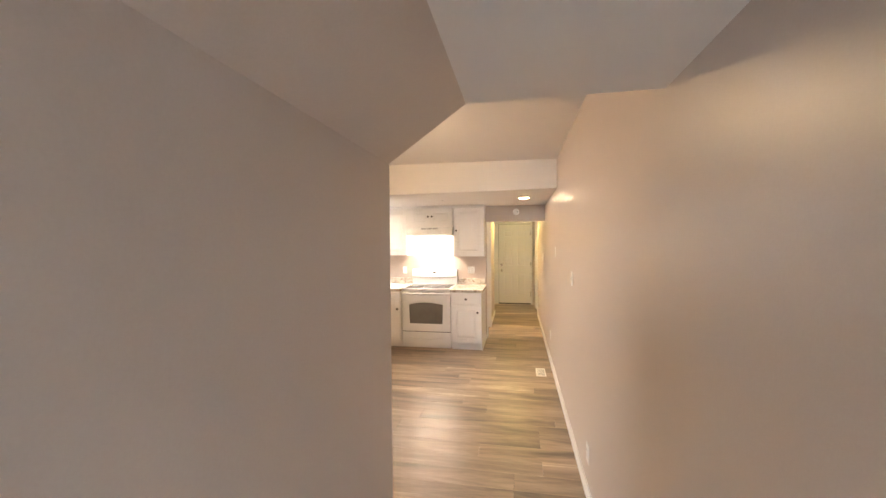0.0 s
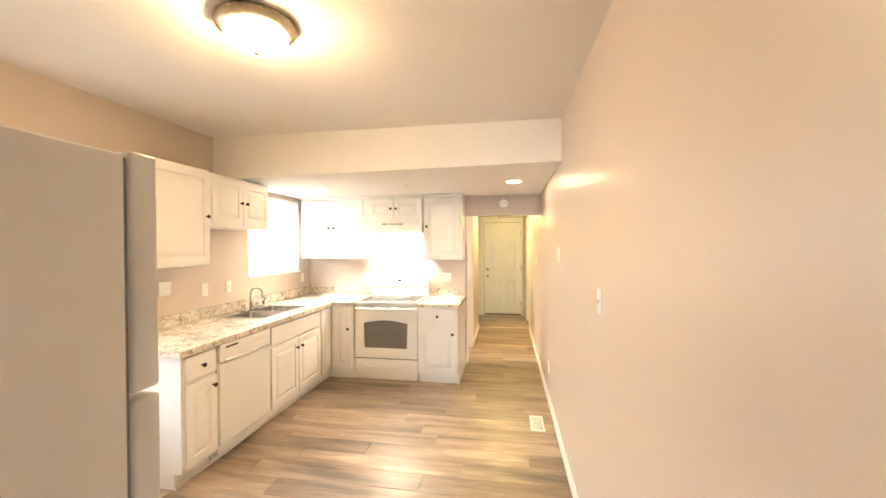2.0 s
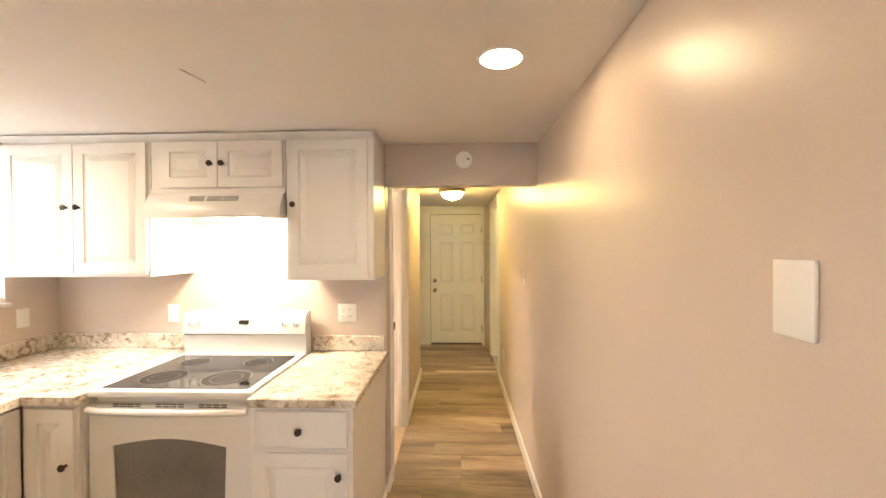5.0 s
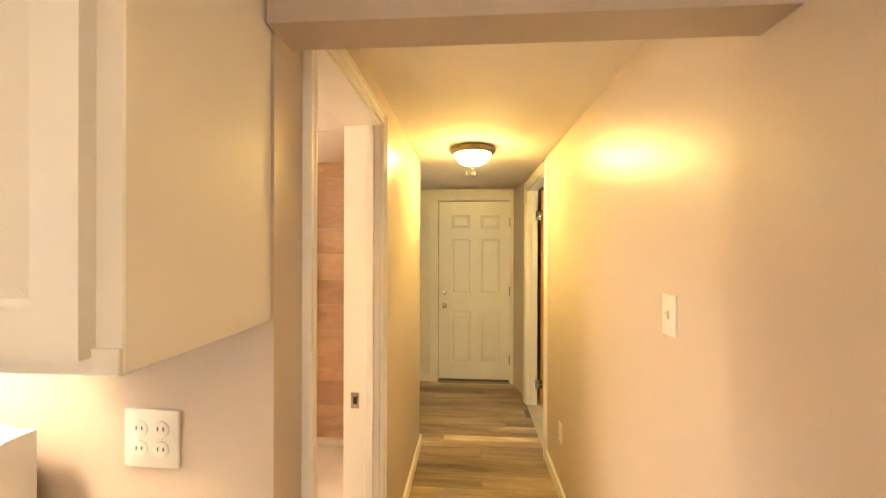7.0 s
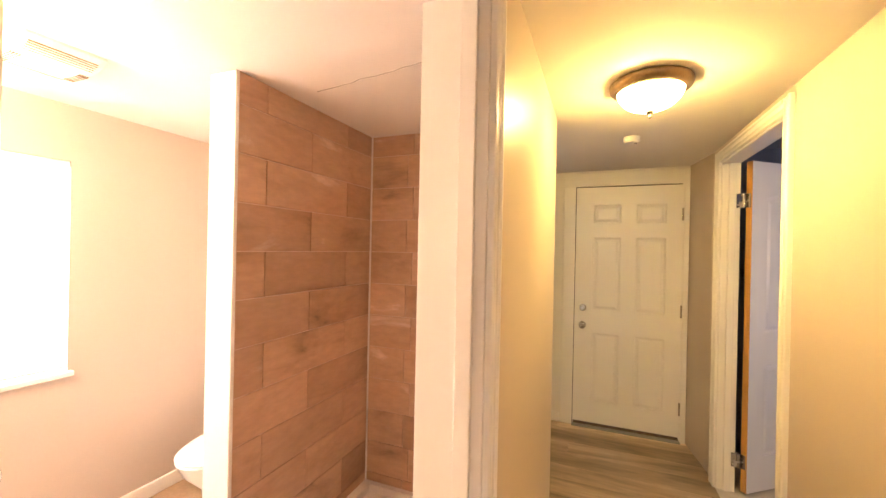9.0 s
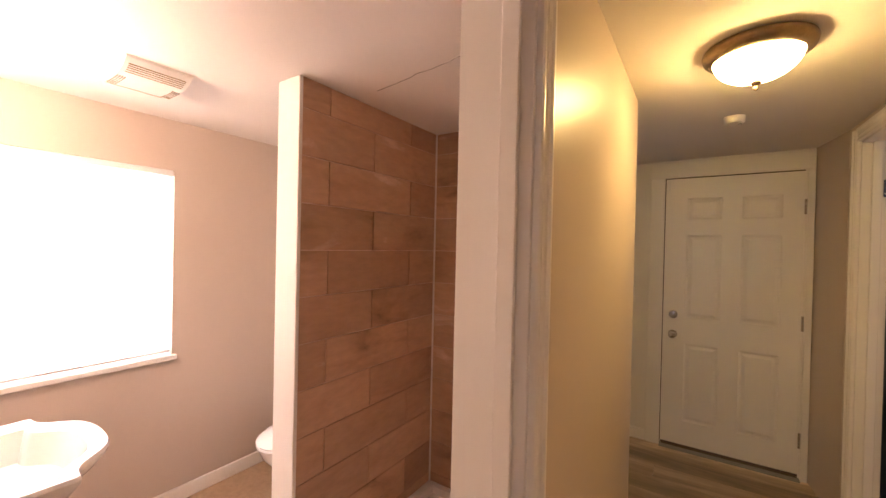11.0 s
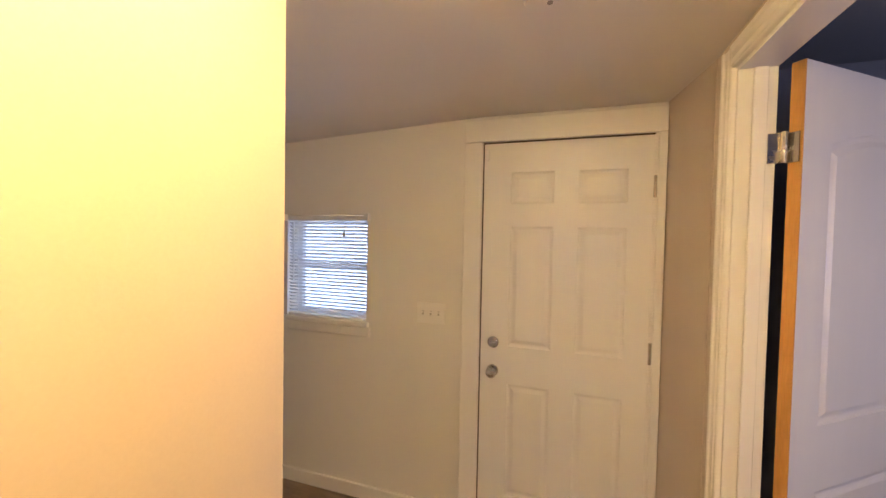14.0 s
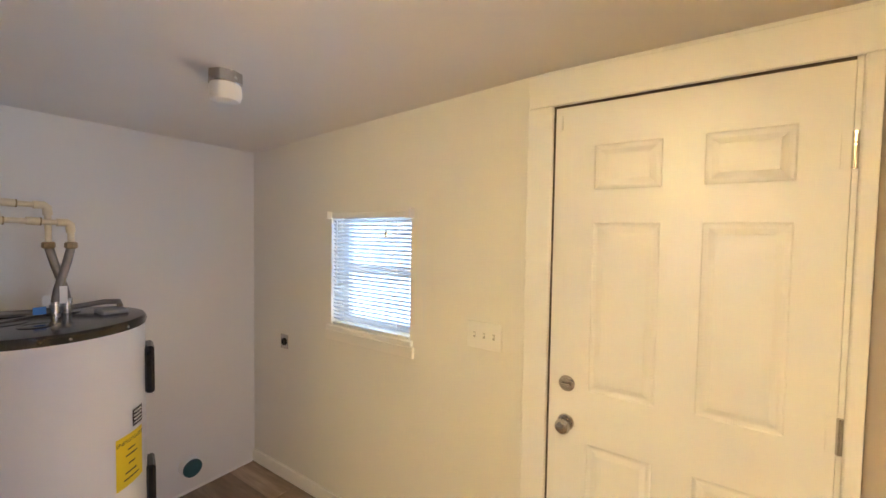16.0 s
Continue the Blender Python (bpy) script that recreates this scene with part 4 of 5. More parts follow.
for y, s in ((-0.10, -1), (0.10, 1)):
    h = part("handle_post", lathe(bmesh.new(), [(0.021, 0.012), (0.019, 0.03), (0.013, 0.045), (0.015, 0.06), (0.008, 0.066)], 16, Matrix.Translation((0, y, 0))), CHROME, tap)
    part("lever", tube(bmesh.new(), [(0, y, 0.058), (0.025, y + s * 0.03, 0.064), (0.035, y + s * 0.055, 0.068)], 0.006, 8), CHROME, h)
spr = thing("side_sprayer", pose(-2.44, 5.34, 0.913), "chrome side sprayer beside the kitchen tap", "sprayer")
part("base", lathe(bmesh.new(), [(0.022, 0), (0.020, 0.01), (0.013, 0.02)], 16), CHROME, spr)
part("spray_head", tube(bmesh.new(), [(0, 0, 0.018), (0, 0, 0.06), (0.012, 0.002, 0.085), (0.035, 0.004, 0.098)], 0.012, 12), CHROME, spr)

# ---- fridge ----
fr = thing("refrigerator", pose(-0.55, 2.23, 0, 0, 0, 180), "white top-freezer refrigerator with pebbled side", "refrigerator")
part("cabinet", boxed(0, 0.75, 0.075, 0.80, 0.02, 1.755, bevel=0.006, segs=2), FRIDGE_MAT, fr)
part("freezer_door", boxed(0, 0.75, 0.0, 0.062, 1.275, 1.765, bevel=0.010, segs=3), FRIDGE_MAT, fr)
part("fridge_door", boxed(0, 0.75, 0.0, 0.062, 0.10, 1.262, bevel=0.010, segs=3), FRIDGE_MAT, fr)
part("gasket", boxed(0.012, 0.738, 0.062, 0.075, 0.11, 1.75), GASKET, fr, "grey door gasket")
part("base_grille", boxed(0.01, 0.74, 0.03, 0.08, 0.0, 0.095), GASKET, fr)
for z0, z1 in ((1.30, 1.55), (0.80, 1.24)):
    part("door_handle", boxed(0.68, 0.71, -0.045, 0.0, z0, z1, bevel=0.010, segs=2), FRIDGE_MAT, fr)


# ---- lamps of the kitchen and hall ----
def dome_lamp(m, label, r, bowl_mat, ribs=False, drop=0.10, metal=None):
    """A flush ceiling lamp hung downwards from its origin."""
    th = thing("ceiling_lamp", m, label, "ceiling lamp")
    prof = [(r * 0.82, 0.0), (r * 0.98, -0.004), (r, -0.014), (r * 0.97, -0.030), (r * 0.88, -0.042), (r * 0.80, -0.045), (r * 0.78, -0.038)]
    bm = lathe(bmesh.new(), prof, 72)
    if ribs:
        for v in bm.verts:
            if v.co.z < -0.008 and v.co.z > -0.043:
                a = math.atan2(v.co.y, v.co.x)
                k = 1 + 0.018 * math.cos(36 * a)
                v.co.x *= k
                v.co.y *= k
    part("ring", bm, metal or LAMP_BRONZE, th, "brushed bronze ring" + (" with ribs" if ribs else ""))
    rb = r * 0.79
    bowl = [(rb * math.cos(radians(a)), -0.036 - drop * math.sin(radians(a)) * 0.72) for a in range(0, 88, 8)] + [(0.004, -0.036 - drop * 0.72)]
    part("glass_bowl", lathe(bmesh.new(), bowl, 48), bowl_mat, th, "lit frosted glass bowl")
    z = -0.036 - drop * 0.72
    part("finial", lathe(bmesh.new(), [(0.003, z - 0.030), (0.007, z - 0.024), (0.006, z - 0.016), (0.013, z - 0.010), (0.015, z - 0.003), (0.010, z + 0.002)], 16), metal or LAMP_BRONZE, th)
    return th


dome_lamp(pose(-0.905, 3.075, 2.562), "flush dome lamp with ribbed bronze ring, switched on", 0.167, FROST, True, 0.13, LAMP_SILVER)
dome_lamp(pose(0.055, 8.42, 2.205), "flush dome lamp with plain bronze ring, switched on", 0.155, FROST_HALL, False, 0.115)
for x, y in ((0.255, 5.42), (-1.86, 5.55)):
    th = thing("recessed_light", pose(x, y, 2.205), "round recessed ceiling light with white ring, switched on", "ceiling light", "recessed kitchen lights")
    part("trim_ring", lathe(bmesh.new(), [(0.082, -0.0005), (0.080, -0.005), (0.070, -0.007), (0.066, -0.004)], 40), TRIM, th)
    part("lens", lathe(bmesh.new(), [(0.066, -0.0045), (0.064, -0.0075)], 40), SPOT, th, "glowing flat lens")


# ---- plates, sockets, vents, alarms ----
def plate(m, label, kind="switch", gangs=1):
    th = thing("wall_plate", m, label, "wall plate")
    w = 0.072 + 0.046 * (gangs - 1)
    part("cover", boxed(-w / 2, w / 2, -0.007, 0.0, -0.058, 0.058, bevel=0.003, segs=2), PLASTIC, th)
    for g in range(gangs):
        x = (g - (gangs - 1) / 2) * 0.046
        if kind == "switch":
            # the slot's shade is a flat beige patch on the cover
            part("toggle_slot", boxed(x - 0.005, x + 0.005, -0.0078, -0.0068, -0.012, 0.012), SLOT_SHADE, th)
            part("toggle", boxed(x - 0.004, x + 0.004, -0.018, -0.0078, 0.0, 0.009, bevel=0.001), PLASTIC, th)
        elif kind == "outlet":
            for z in (-0.02, 0.02):
                o = part("receptacle", lathe(bmesh.new(), [(0.0165, 0), (0.0165, 0.0022), (0.015, 0.003)], 20, Matrix.Translation((x, -0.0068, z)) @ pose(0, 0, 0, 90)), PLASTIC, th)
                for dx in (-0.006, 0.006):
                    part("slot", boxed(x + dx - 0.001, x + dx + 0.001, -0.0105, -0.0095, z - 0.002, z + 0.006), DARK, o)
        for z in ((-0.03, 0.03) if kind == "switch" else (0.0,) if kind == "outlet" else ()):
            part("screw", lathe(bmesh.new(), [(0.003, 0), (0.0025, 0.001)], 10, Matrix.Translation((x, -0.0068, z)) @ pose(0, 0, 0, 90)), PLASTIC, th)
    return th


plate(pose(0.60, 3.33, 1.315, 0, 0, -90), "white toggle switch plate on the taupe wall")
plate(pose(0.60, 4.69, 1.49, 0, 0, -90), "white blank cover plate on the taupe wall", "blank")
plate(pose(0.60, 6.93, 1.342, 0, 0, -90), "white toggle switch plate in the hallway")
plate(pose(0.60, 5.445, 0.352, 0, 0, -90), "white duplex outlet low on the kitchen wall", "outlet")
plate(pose(0.60, 2.63, 0.285, 0, 0, -90), "white duplex outlet low on the taupe wall", "outlet")
plate(pose(0.60, 8.21, 0.40, 0, 0, -90), "white duplex outlet low on the hallway wall", "outlet")
plate(pose(-2.57, 3.99, 1.17, 0, 0, 90), "white duplex outlet over the worktop end", "outlet")
plate(pose(-2.57, 4.24, 1.225, 0, 0, 90), "white blank double cover plate over the worktop", "blank", 2)
plate(pose(-2.57, 4.66, 1.172, 0, 0, 90), "white outlet plate over the dishwasher", "outlet")
plate(pose(-2.57, 4.965, 1.165, 0, 0, 90), "white toggle switch plate beside the sink window")
plate(pose(-2.57, 6.38, 1.14, 0, 0, 90), "white blank plate near the corner", "blank")
plate(pose(-1.76, 6.574, 1.137, 0, 0, -1.8), "white blank plate over the corner worktop", "blank")
plate(pose(-0.597, 6.537, 1.146, 0, 0, -1.8), "white double outlet plate beside the range", "outlet", 2)
plate(pose(-0.597, 10.215, 1.148), "cream triple switch plate beside the back door", "switch", 3)


def register(m, label, w, h):
    th = thing("floor_register", m, label, "floor vent")
    part("frame", slab((0, w), (0, h), [(0.018, w - 0.018, 0.018, h - 0.018)], 0.0, 0.006), TRIM, th)
    part("duct", boxed(0.018, w - 0.018, 0.018, h - 0.018, -0.0005, 0.001), GASKET, th)
    n = int((w - 0.036) / 0.009)
    me = mesh_of("louvre", boxed(0, 0.0045, 0.018, h - 0.018, 0.001, 0.005), TRIM, False)
    for i in range(n):
        part("louvre", me, None, th, m=pose(0.02 + i * 0.009, 0, 0))
    return th


register(pose(0.385, 4.825, 0.0), "white metal floor register beside the baseboard", 0.115, 0.285)
register(pose(-1.12, 10.03, 0.0), "white metal floor register under the utility window", 0.30, 0.115)


def alarm(m, label, r):
    th = thing("smoke_alarm", m, label, "smoke alarm")
    part("base", lathe(bmesh.new(), [(r, 0), (r, 0.010)], 32), PLASTIC, th)
    part("cover", lathe(bmesh.new(), [(r * 0.96, 0.010), (r * 0.96, 0.026), (r * 0.86, 0.034), (r * 0.3, 0.036)], 32), PLASTIC, th)
    part("test_button", lathe(bmesh.new(), [(0.008, 0.034), (0.007, 0.0385)], 14, Matrix.Translation((r * 0.5, 0, 0))), GASKET, th)
    return th


alarm(pose(0.149, 6.50, 2.10, 90), "round white smoke alarm on the hallway header", 0.052)
alarm(pose(0.045, 9.24, 2.205, 180), "round white smoke alarm on the hallway ceiling", 0.046)


# ---- bathroom ----
partition = structure("wall_shower_partition", boxed(-1.565, -1.448, 7.735, 8.70, 0, 2.18), WHITE_WALL, "white shower partition, tiled on the shower side", "wall")
pan = thing("shower_pan", pose(-1.434, 7.72, 0), "pale acrylic shower pan with raised kerb", "shower pan")
part("kerb", slab((0, 0.932), (0, 0.965), [(0.05, 0.89, 0.07, 0.93)], 0, 0.075), PAN, pan)
part("tray", boxed(0.05, 0.89, 0.07, 0.93, 0.0, 0.03), PAN, pan)
edge = structure("trim_partition_end", boxed(-1.572, -1.430, 7.716, 7.734, 0, 2.179, bevel=0.003), TRIM, "white end board of the shower partition", "trim")

wc = thing("toilet", pose(-2.10, 8.675, 0) @ Matrix.Diagonal((1, 1, 0.89, 1)), "white two-piece toilet with closed lid", "toilet")


def loft(bm, rings, segs=28):
    """Stacked ovals: (centre y, half width, half length, height)."""
    loops = [[bm.verts.new((w * math.cos(2 * math.pi * i / segs), cy + l * math.sin(2 * math.pi * i / segs), z)) for i in range(segs)] for cy, w, l, z in rings]
    for a, b in zip(loops, loops[1:]):
        for i in range(segs):
            bm.faces.new((a[i], a[(i + 1) % segs], b[(i + 1) % segs], b[i]))
    bm.faces.new(loops[0][::-1])
    bm.faces.new(loops[-1])
    bmesh.ops.recalc_face_normals(bm, faces=bm.faces)
    return bm


part("bowl", loft(bmesh.new(), [(-0.36, 0.105, 0.20, 0), (-0.36, 0.10, 0.19, 0.08), (-0.37, 0.11, 0.19, 0.18), (-0.42, 0.165, 0.235, 0.30), (-0.44, 0.18, 0.245, 0.375)]), PORCELAIN, wc)
part("seat", loft(bmesh.new(), [(-0.44, 0.182, 0.247, 0.377), (-0.44, 0.188, 0.252, 0.385), (-0.44, 0.185, 0.249, 0.396)]), PORCELAIN, wc)
part("lid", loft(bmesh.new(), [(-0.44, 0.183, 0.247, 0.399), (-0.44, 0.189, 0.253, 0.408), (-0.43, 0.175, 0.235, 0.424), (-0.42, 0.11, 0.15, 0.432)]), PORCELAIN, wc)
part("tank", boxed(-0.20, 0.20, -0.20, -0.01, 0.375, 0.72, bevel=0.025, segs=3), PORCELAIN, wc)
part("tank_lid", boxed(-0.21, 0.21, -0.21, -0.005, 0.721, 0.755, bevel=0.012, segs=2), PORCELAIN, wc)
part("flush_lever", tube(bmesh.new(), [(-0.15, -0.205, 0.66), (-0.15, -0.222, 0.66), (-0.09, -0.226, 0.655)], 0.006, 8), CHROME, wc)

basin = thing("pedestal_sink", pose(-1.935, 6.695, -0.055), "white scalloped pedestal wash basin", "sink")


def basin_outline(scale):
    """Straight back, square ears at both sides and a bulging bow front."""
    half = [(0.0, 0.005), (0.16, 0.005), (0.30, 0.005), (0.315, 0.02), (0.315, 0.20), (0.325, 0.415), (0.318, 0.430), (0.295, 0.432), (0.270, 0.436), (0.248, 0.446),
            (0.228, 0.462), (0.205, 0.488), (0.175, 0.520), (0.140, 0.542), (0.095, 0.556), (0.05, 0.562), (0.0, 0.564)]
    ring = half + [(-x, y) for x, y in half[-2:0:-1]]
    return [(x * scale, 0.29 + (y - 0.29) * scale) for x, y in ring]


bm = bmesh.new()
levels = [(0.55, 0.70), (0.86, 0.78), (0.985, 0.825), (1.0, 0.84), (0.985, 0.852), (0.90, 0.852), (0.80, 0.838), (0.62, 0.74), (0.30, 0.70)]
loops = [[bm.verts.new((x, y, z)) for x, y in basin_outline(s)] for s, z in levels]
for a, b in zip(loops, loops[1:]):
    for i in range(len(a)):
        bm.faces.new((a[i], a[(i + 1) % len(a)], b[(i + 1) % len(a)], b[i]))
bm.faces.new(loops[0][::-1])
bm.faces.new(loops[-1])
bmesh.ops.recalc_face_normals(bm, faces=bm.faces)
part("basin", bm, PORCELAIN, basin)
part("pedestal", lathe(bmesh.new(), [(0.13, 0.055), (0.12, 0.08), (0.085, 0.15), (0.08, 0.45), (0.11, 0.64), (0.15, 0.72)], 28, Matrix.Translation((0, 0.26, 0))), PORCELAIN, basin)

fan = thing("exhaust_fan", pose(-1.99, 7.39, 2.18, 180), "cream exhaust fan with a bowed cover on the bathroom ceiling", "exhaust fan")
FAN_BOW = [(-0.158, 0.0), (0.158, 0.0), (0.158, 0.010)] + [(0.148 * math.cos(radians(a)), 0.010 + 0.045 * math.sin(radians(a))) for a in range(15, 166, 15)] + [(-0.158, 0.010)]
part("housing", prism(bmesh.new(), FAN_BOW, -0.11, 0.11, "y"), PLASTIC, fan)
for s in (-1, 1):
    for i in range(5):
        a = radians(22 + i * 7)
        x, z = s * 0.148 * math.cos(a), 0.010 + 0.045 * math.sin(a)
        part("louvre_slot", boxed(x - 0.0015, x + 0.0015, -0.095, 0.095, z - 0.002, z + 0.0012), BRASS, fan)
    for i in range(4):
        y = s * (0.104 - i * 0.008)
        part("louvre_slot", boxed(-0.055, 0.055, y - 0.001, y + 0.001, 0.050, 0.0562), BRASS, fan)

vanity = thing("vanity_light", pose(-1.925, 6.70, 1.93), "warm lit three-bulb vanity light above the wash basin", "wall lamp")
part("back_plate", boxed(-0.28, 0.28, 0.0, 0.025, -0.05, 0.05, bevel=0.006), NICKEL, vanity, "satin nickel back plate")
for x in (-0.19, 0.0, 0.19):
    part("bulb", lathe(bmesh.new(), [(0.014, 0.028), (0.018, 0.05), (0.038, 0.075), (0.045, 0.10), (0.038, 0.13), (0.015, 0.145)], 20, Matrix.Translation((x, 0, 0)) @ pose(0, 0, 0, -90)), VANITY, vanity, "lit warm bulb")
    part("bulb_holder", lathe(bmesh.new(), [(0.024, 0.0), (0.024, 0.03), (0.014, 0.034)], 16, Matrix.Translation((x, 0.022, 0)) @ pose(0, 0, 0, -90)), NICKEL, vanity)



def hairline(parent, pts, z, width, label):
    """A ragged crack under a ceiling, as a thin ridge of lifted paint."""
    rn = random.Random(5)
    bm = bmesh.new()
    (xa, ya), (xb, yb) = pts
    n = 14
    line = [(xa + (xb - xa) * k / n, ya + (yb - ya) * k / n + rn.uniform(-0.006, 0.006), z - 0.0006) for k in range(n + 1)]
    tube(bm, line, width, 5)
    return part("crack", bm, CRACK, parent, label)


hairline(bpy.data.objects["ceiling_bathroom"], ((-1.28, 7.995), (-0.70, 7.905)), 2.18, 0.0016, "hairline crack in the plaster")
hairline(bpy.data.objects["ceiling_soffit"], ((-0.880, 5.445), (-0.860, 5.56)), 2.205, 0.0022, "short scuff in the plaster")

# ---- utility corner ----
CX, CY, R, TOP = -1.69, 9.09, 0.265, 1.265
wh = thing("water_heater", pose(CX, CY, 0), "white electric water heater with black top and yellow label", "water heater")
part("tank", lathe(bmesh.new(), [(R - 0.02, 0.0), (R, 0.02), (R, TOP - 0.028)], 72), HEATER, wh)
lid = part("top_cover", lathe(bmesh.new(), [(R + 0.003, TOP - 0.032), (R + 0.004, TOP - 0.010), (R - 0.002, TOP - 0.002), (R - 0.02, TOP), (0.12, TOP + 0.004)], 72), BLACK, wh, "glossy black plastic top cover")
for a in range(0, 360, 36):
    part("screw", lathe(bmesh.new(), [(0.005, 0), (0.004, 0.002)], 10, pose(0, 0, 0, 0, 0, a) @ Matrix.Translation((R + 0.0036, 0, TOP - 0.020)) @ pose(0, 0, 0, 0, 90)), NICKEL, lid)
for x, y, r in ((-0.10, 0.06, 0.05), (-0.02, -0.10, 0.06), (0.10, -0.04, 0.045), (-0.16, -0.06, 0.04)):
    part("knockout", lathe(bmesh.new(), [(r, TOP + 0.002), (r, TOP + 0.005), (r * 0.9, TOP + 0.006)], 24, Matrix.Translation((x, y, 0))), BLACK, lid)
part("junction_cover", boxed(-0.03, 0.06, 0.13, 0.21, TOP - 0.002, TOP + 0.018, bevel=0.005), GASKET, lid, "grey junction cover")


def on_tank(bm, angle, z, r=R):
    """Bends flat work (x across, z up, -y outwards) round the tank at an angle."""
    for v in bm.verts:
        a = radians(angle) + v.co.x / r
        d = r - v.co.y
        v.co = Vector((d * math.cos(a), d * math.sin(a), v.co.z + z))
    return bm


def strip(w, z0, z1, lift, n=8):
    bm = bmesh.new()
    for k in range(n):
        x0, x1 = -w / 2 + w * k / n, -w / 2 + w * (k + 1) / n
        bm.faces.new([bm.verts.new(p) for p in ((x0, -lift, z0), (x1, -lift, z0), (x1, -lift, z1), (x0, -lift, z1))])
    bmesh.ops.remove_doubles(bm, verts=bm.verts, dist=1e-5)
    return bm


ANG = 38
part("access_panel", on_tank(boxed(-0.055, 0.055, -0.03, 0.0, 0.96, 1.14, bevel=0.008), 73, 0), BLACK, wh, "black element access panel")
part("access_panel", on_tank(boxed(-0.055, 0.055, -0.03, 0.0, 0.50, 0.68, bevel=0.008), 73, 0), BLACK, wh, "black element access panel")
lab = part("energy_label", on_tank(strip(0.125, 0.69, 0.87, 0.0015), ANG, 0), YELLOW, wh, "yellow energy guide label")
for x, z, w in ((0.0, 0.815, 0.035), (0.0, 0.795, 0.055), (0.0, 0.765, 0.03), (-0.01, 0.735, 0.05), (0.0, 0.713, 0.07)):
    part("print_line", on_tank(strip(w, z, z + 0.005, 0.0025), ANG + x * 100, 0), INK, lab)
txt = bpy.data.curves.new("label_text", "FONT")
txt.body, txt.size, txt.align_x = "ENERGYGUIDE", 0.0185, "CENTER"
tob = bpy.data.objects.new("label_text", txt)
tme = bpy.data.meshes.new_from_object(tob)
bpy.data.objects.remove(tob)
bm = bmesh.new()
bm.from_mesh(tme)
bpy.data.meshes.remove(tme)
for v in bm.verts:
    v.co = Vector((v.co.x, -0.0028, v.co.y + 0.842))
part("label_title", on_tank(bm, ANG, 0), INK, lab, "printed word on the label")
rate = part("rating_plate", on_tank(strip(0.06, 0.885, 0.945, 0.0015), ANG + 8, 0), BLACK, wh, "black rating sticker")
for k in range(4):
    part("print_line", on_tank(strip(0.045, 0.893 + k * 0.013, 0.898 + k * 0.013, 0.0025), ANG + 8, 0), PAPER, rate)
part("warning_sticker", on_tank(strip(0.045, 0.72, 0.80, 0.0015), ANG + 22, 0), PAPER, wh, "white warning sticker")

pipes = thing("water_pipes", pose(CX, CY, TOP), "cream water pipes with grey flexible hoses over the heater", "pipework")
# each hose: foot, head, height of the cream pipe above it
for (x, y), (ux, uy), top_z in (((0.0, 0.022), (-0.02, 0.070), 0.335), ((-0.07, 0.066), (-0.07, 0.022), 0.395)):
    part("nipple", lathe(bmesh.new(), [(0.013, 0.0), (0.013, 0.04), (0.016, 0.042), (0.016, 0.062)], 16, Matrix.Translation((x, y, 0))), NICKEL, pipes)
    part("hose", tube(bmesh.new(), [(x, y, 0.055), (x + (ux - x) * 0.15, y + (uy - y) * 0.15, 0.10), (x + (ux - x) * 0.7, y + (uy - y) * 0.7, 0.19), (ux, uy, 0.25)], 0.0125, 14), FLEX, pipes, "grey braided flexible hose")
    part("union_nut", lathe(bmesh.new(), [(0.014, 0.243), (0.0185, 0.247), (0.0185, 0.263), (0.014, 0.267)], 8, Matrix.Translation((ux, uy, 0))), BRASS, pipes)
    part("pipe", tube(bmesh.new(), [(ux, uy, 0.26), (ux, uy, top_z - 0.01)], 0.0095, 12), CPVC, pipes)
    part("elbow", tube(bmesh.new(), [(ux, uy, top_z - 0.035), (ux, uy - 0.002, top_z - 0.006), (ux, uy - 0.010, top_z), (ux, uy - 0.036, top_z)], 0.0135, 12), CPVC, pipes)
    part("pipe", tube(bmesh.new(), [(ux, uy - 0.03, top_z), (ux, -0.315, top_z + 0.012)], 0.0095, 12), CPVC, pipes)
    for u in (0.075, 0.16):
        part("coupling", tube(bmesh.new(), [(ux, uy - u, top_z + 0.002), (ux, uy - u - 0.035, top_z + 0.004)], 0.0132, 12), CPVC, pipes)
        part("glue_band", tube(bmesh.new(), [(ux, uy - u + 0.001, top_z + 0.002), (ux, uy - u - 0.003, top_z + 0.0022)], 0.0137, 12), BRASS, pipes)
valve = part("valve_body", boxed(-0.09, -0.05, -0.155, -0.105, 0.385, 0.415, bevel=0.008), CPVC, pipes)
part("valve_cap", lathe(bmesh.new(), [(0.014, 0.414), (0.015, 0.43), (0.010, 0.44)], 14, Matrix.Translation((-0.07, -0.13, 0))), RED, valve, "red valve cap")
part("hang_tag", boxed(0.014, 0.016, 0.030, 0.050, 0.055, 0.115), PAPER, pipes, "white paper tag")
part("hang_tag", boxed(0.010, 0.012, -0.012, 0.008, 0.055, 0.085), PAPER, pipes, "white paper tag")
part("hang_tag", boxed(0.012, 0.014, -0.035, -0.003, 0.025, 0.050), BLUE, pipes, "blue tag")
cable = thing("power_cable", pose(CX, CY, TOP), "grey armoured cable lying over the heater", "cable")
part("conduit", tube(bmesh.new(), [(0.0, 0.20, 0.022), (-0.03, 0.205, 0.034), (-0.06, 0.17, 0.034), (-0.10, 0.08, 0.020), (-0.12, 0.0, 0.014), (-0.11, -0.10, 0.022), (-0.10, -0.20, 0.060), (-0.10, -0.315, 0.115)], 0.010, 10), FLEX, cable)

lamp = thing("ceiling_lamp", pose(-1.315, 9.50, 2.157), "small unlit utility lamp with nickel collar and glass jar", "ceiling lamp")
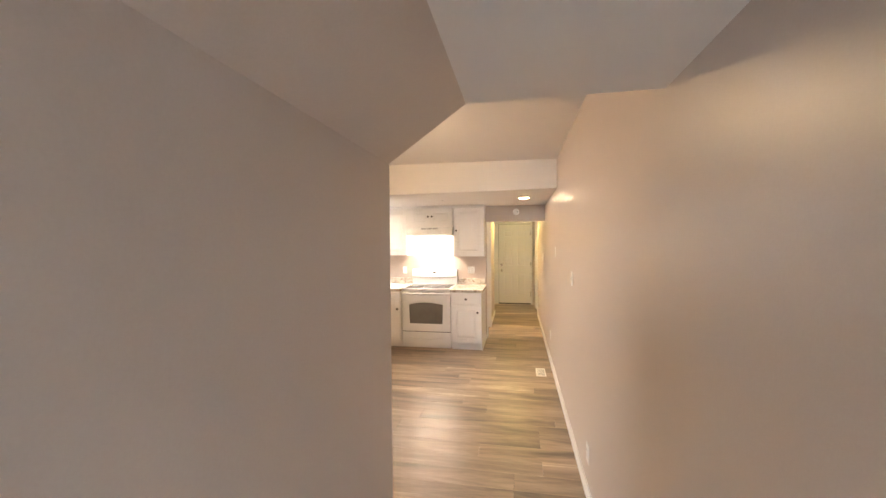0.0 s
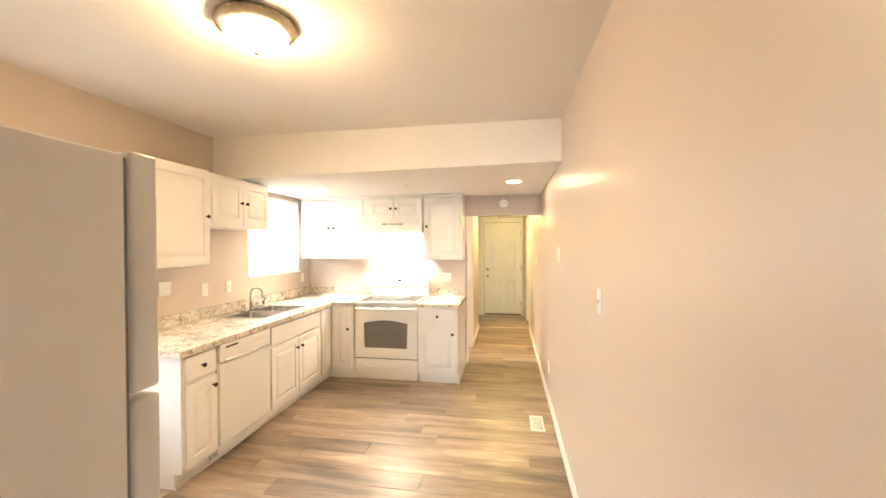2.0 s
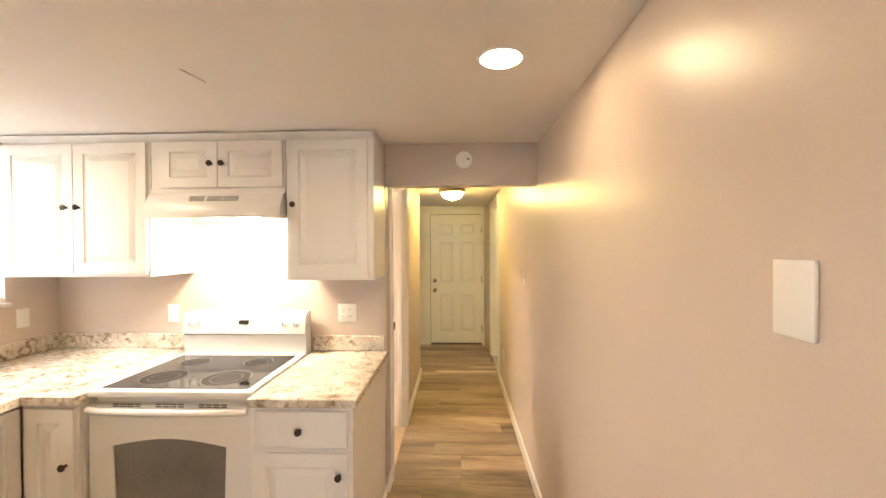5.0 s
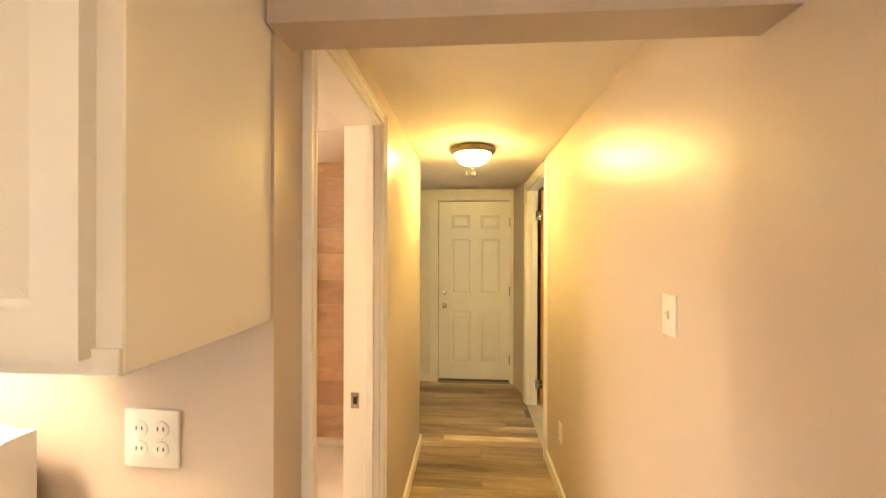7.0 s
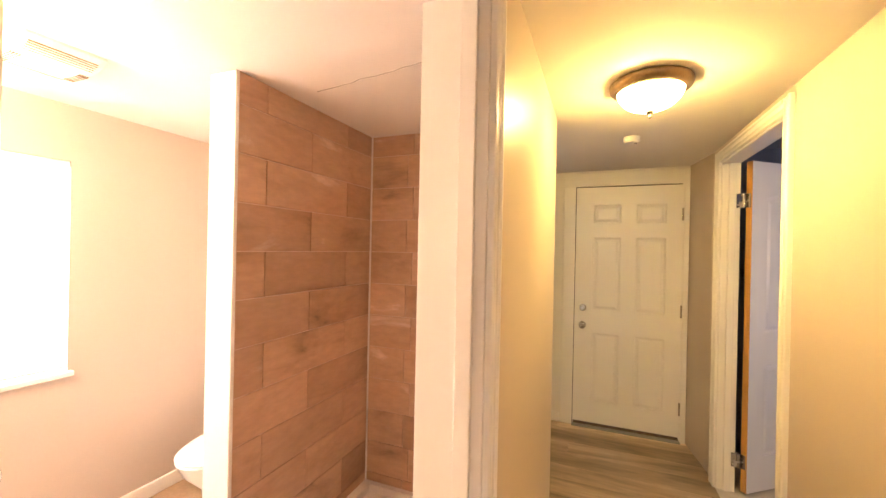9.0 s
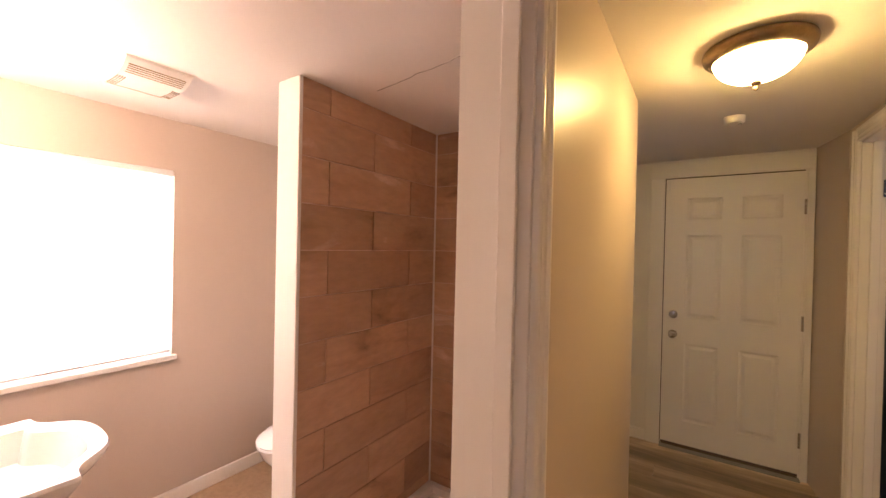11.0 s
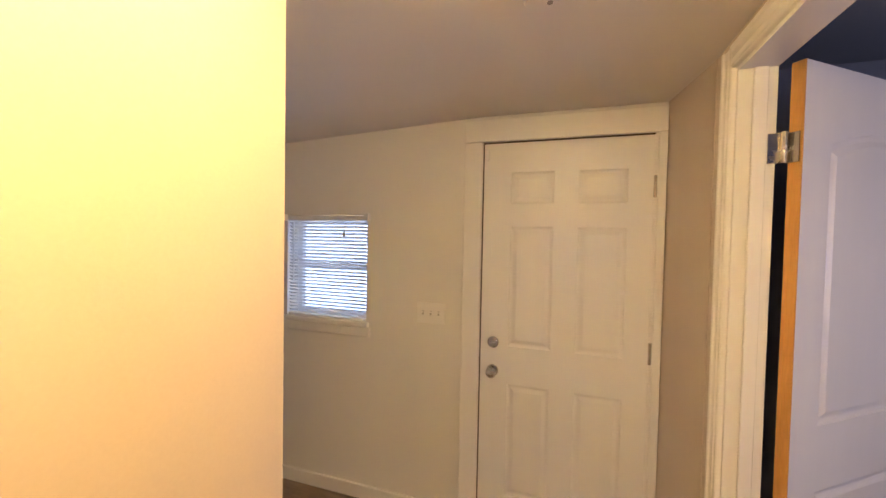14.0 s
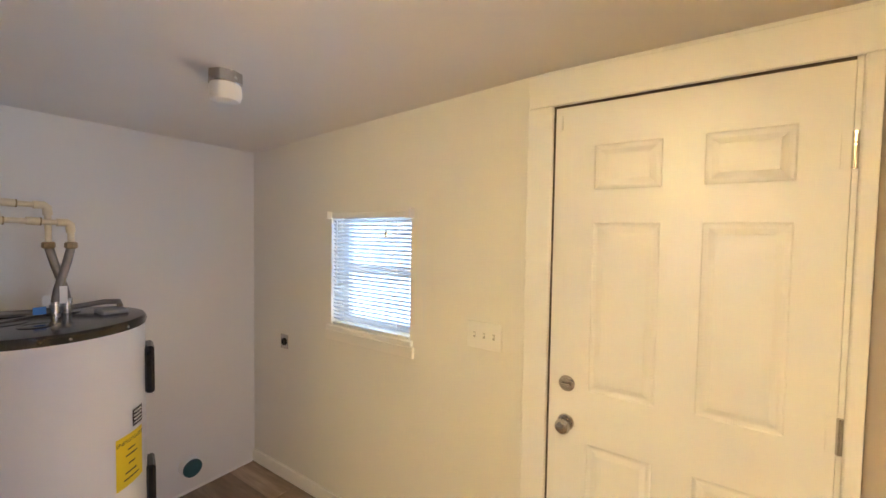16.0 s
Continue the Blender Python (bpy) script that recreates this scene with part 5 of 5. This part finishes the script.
part("collar", lathe(bmesh.new(), [(0.058, 0.0), (0.059, -0.038), (0.054, -0.042)], 8), NICKEL, lamp, "polished nickel collar")
part("jar", lathe(bmesh.new(), [(0.050, -0.041), (0.055, -0.055), (0.055, -0.082), (0.046, -0.100), (0.02, -0.108)], 28), FROST_OFF, lamp, "unlit frosted glass jar")

vent = thing("dryer_vent", pose(-2.355, 9.80, 0.17, 0, 0, 90), "white dryer vent pipe end with teal cap on the wall", "dryer vent")
part("sleeve", lathe(bmesh.new(), [(0.056, 0.0), (0.056, 0.045), (0.052, 0.05)], 32, pose(0, 0, 0, 90)), PLASTIC, vent)
part("cap", lathe(bmesh.new(), [(0.051, 0.0505), (0.050, 0.062), (0.040, 0.066)], 32, pose(0, 0, 0, 90)), TEAL, vent, "dark teal cap")
sock = thing("dryer_outlet", pose(-2.01, 10.215, 0.885), "steel dryer outlet plate with black socket", "outlet")
part("cover", boxed(-0.036, 0.036, -0.006, 0.0, -0.045, 0.045, bevel=0.002), NICKEL, sock)
part("socket", lathe(bmesh.new(), [(0.023, 0.005), (0.023, 0.011), (0.018, 0.013), (0.017, 0.008)], 24, pose(0, 0, 0, 90)), BLACK, sock, "black round socket")


# ---- shower tiles ----
def tile_wall(parent, origin, rz, width, height, odd, even):
    """Rows of long tiles in half bond; odd and even: where a joint falls in those rows."""
    tw, th_, g = 0.565, 0.193, 0.0035
    made = {}
    for j in range(12):
        lo, hi = max(-0.064 + j * th_, 0.03), min(-0.064 + (j + 1) * th_ - g, height)
        x = (odd if j % 2 else even) - tw
        while x < width - 0.005:
            a, b = max(x, 0), min(x + tw - g, width)
            if b - a > 0.015:
                key = (round(b - a, 3), round(hi - lo, 3))
                if key not in made:
                    made[key] = mesh_of("tile", boxed(0, b - a, -0.009, 0.0, 0, hi - lo, bevel=0.0008), TILE, False)
                lean = rnd_tile.uniform(-0.0006, 0.0006)
                part("tile", made[key], None, parent, m=pose(*origin, 0, 0, rz) @ Matrix.Translation((a, lean, lo)))
            x += tw


rnd_tile = random.Random(3)
side = structure("wall_tiled_side", boxed(-1.4475, -1.4385, 7.735, 8.690, 0, 2.18), GROUT, "terracotta wood-look tiles on the shower partition", "wall")
tile_wall(side, (-1.443, 7.735, 0.0), 90, 0.95, 2.18, 0.142, 0.418)
rear = structure("wall_tiled_back", boxed(-1.4385, -0.50, 8.689, 8.6995, 0, 2.18), GROUT, "terracotta wood-look tiles on the shower's back wall", "wall")
tile_wall(rear, (-1.443, 8.693, 0.0), 0, 0.943, 2.18, 0.30, 0.26)
part("corner_caulk", boxed(-1.436, -1.427, 8.676, 8.686, 0.03, 2.18), PAN, rear, "white caulk line in the corner")

# ---- floor planks ----
floor_ob = bpy.data.objects["floor"]
plank_meshes = {}
PW, PL, GAP = 0.182, 1.22, 0.0016
rnd = random.Random(7)


def plank(x0, x1, y0, y1):
    key = (round(x1 - x0, 2), round(y1 - y0, 3))
    if key not in plank_meshes:
        plank_meshes[key] = mesh_of("plank", boxed(0, key[0] - GAP, 0, key[1] - GAP, -0.008, 0.0, bevel=0.0007), PLANK, False)
    part("plank", plank_meshes[key], None, floor_ob, m=Matrix.Translation((x0, y0, 0)))


def lay(x0, x1, y0, y1):
    y = y0
    while y < y1 - 0.02:
        ye = min(y + PW, y1)
        x = x0 - rnd.choice((0.0, 0.25, 0.4, 0.6, 0.75, 0.95))
        while x < x1 - 0.03:
            a, b = max(x, x0), min(x + PL, x1)
            if b - a > 0.03:
                plank(a, b, y, ye)
            x += PL
        y = ye


lay(-0.25, 0.60, -2.20, 1.35)
lay(-2.57, 0.60, 1.35, 6.62)
lay(-0.345, 0.60, 6.62, 8.77)
lay(-2.355, 0.60, 8.77, 10.215)
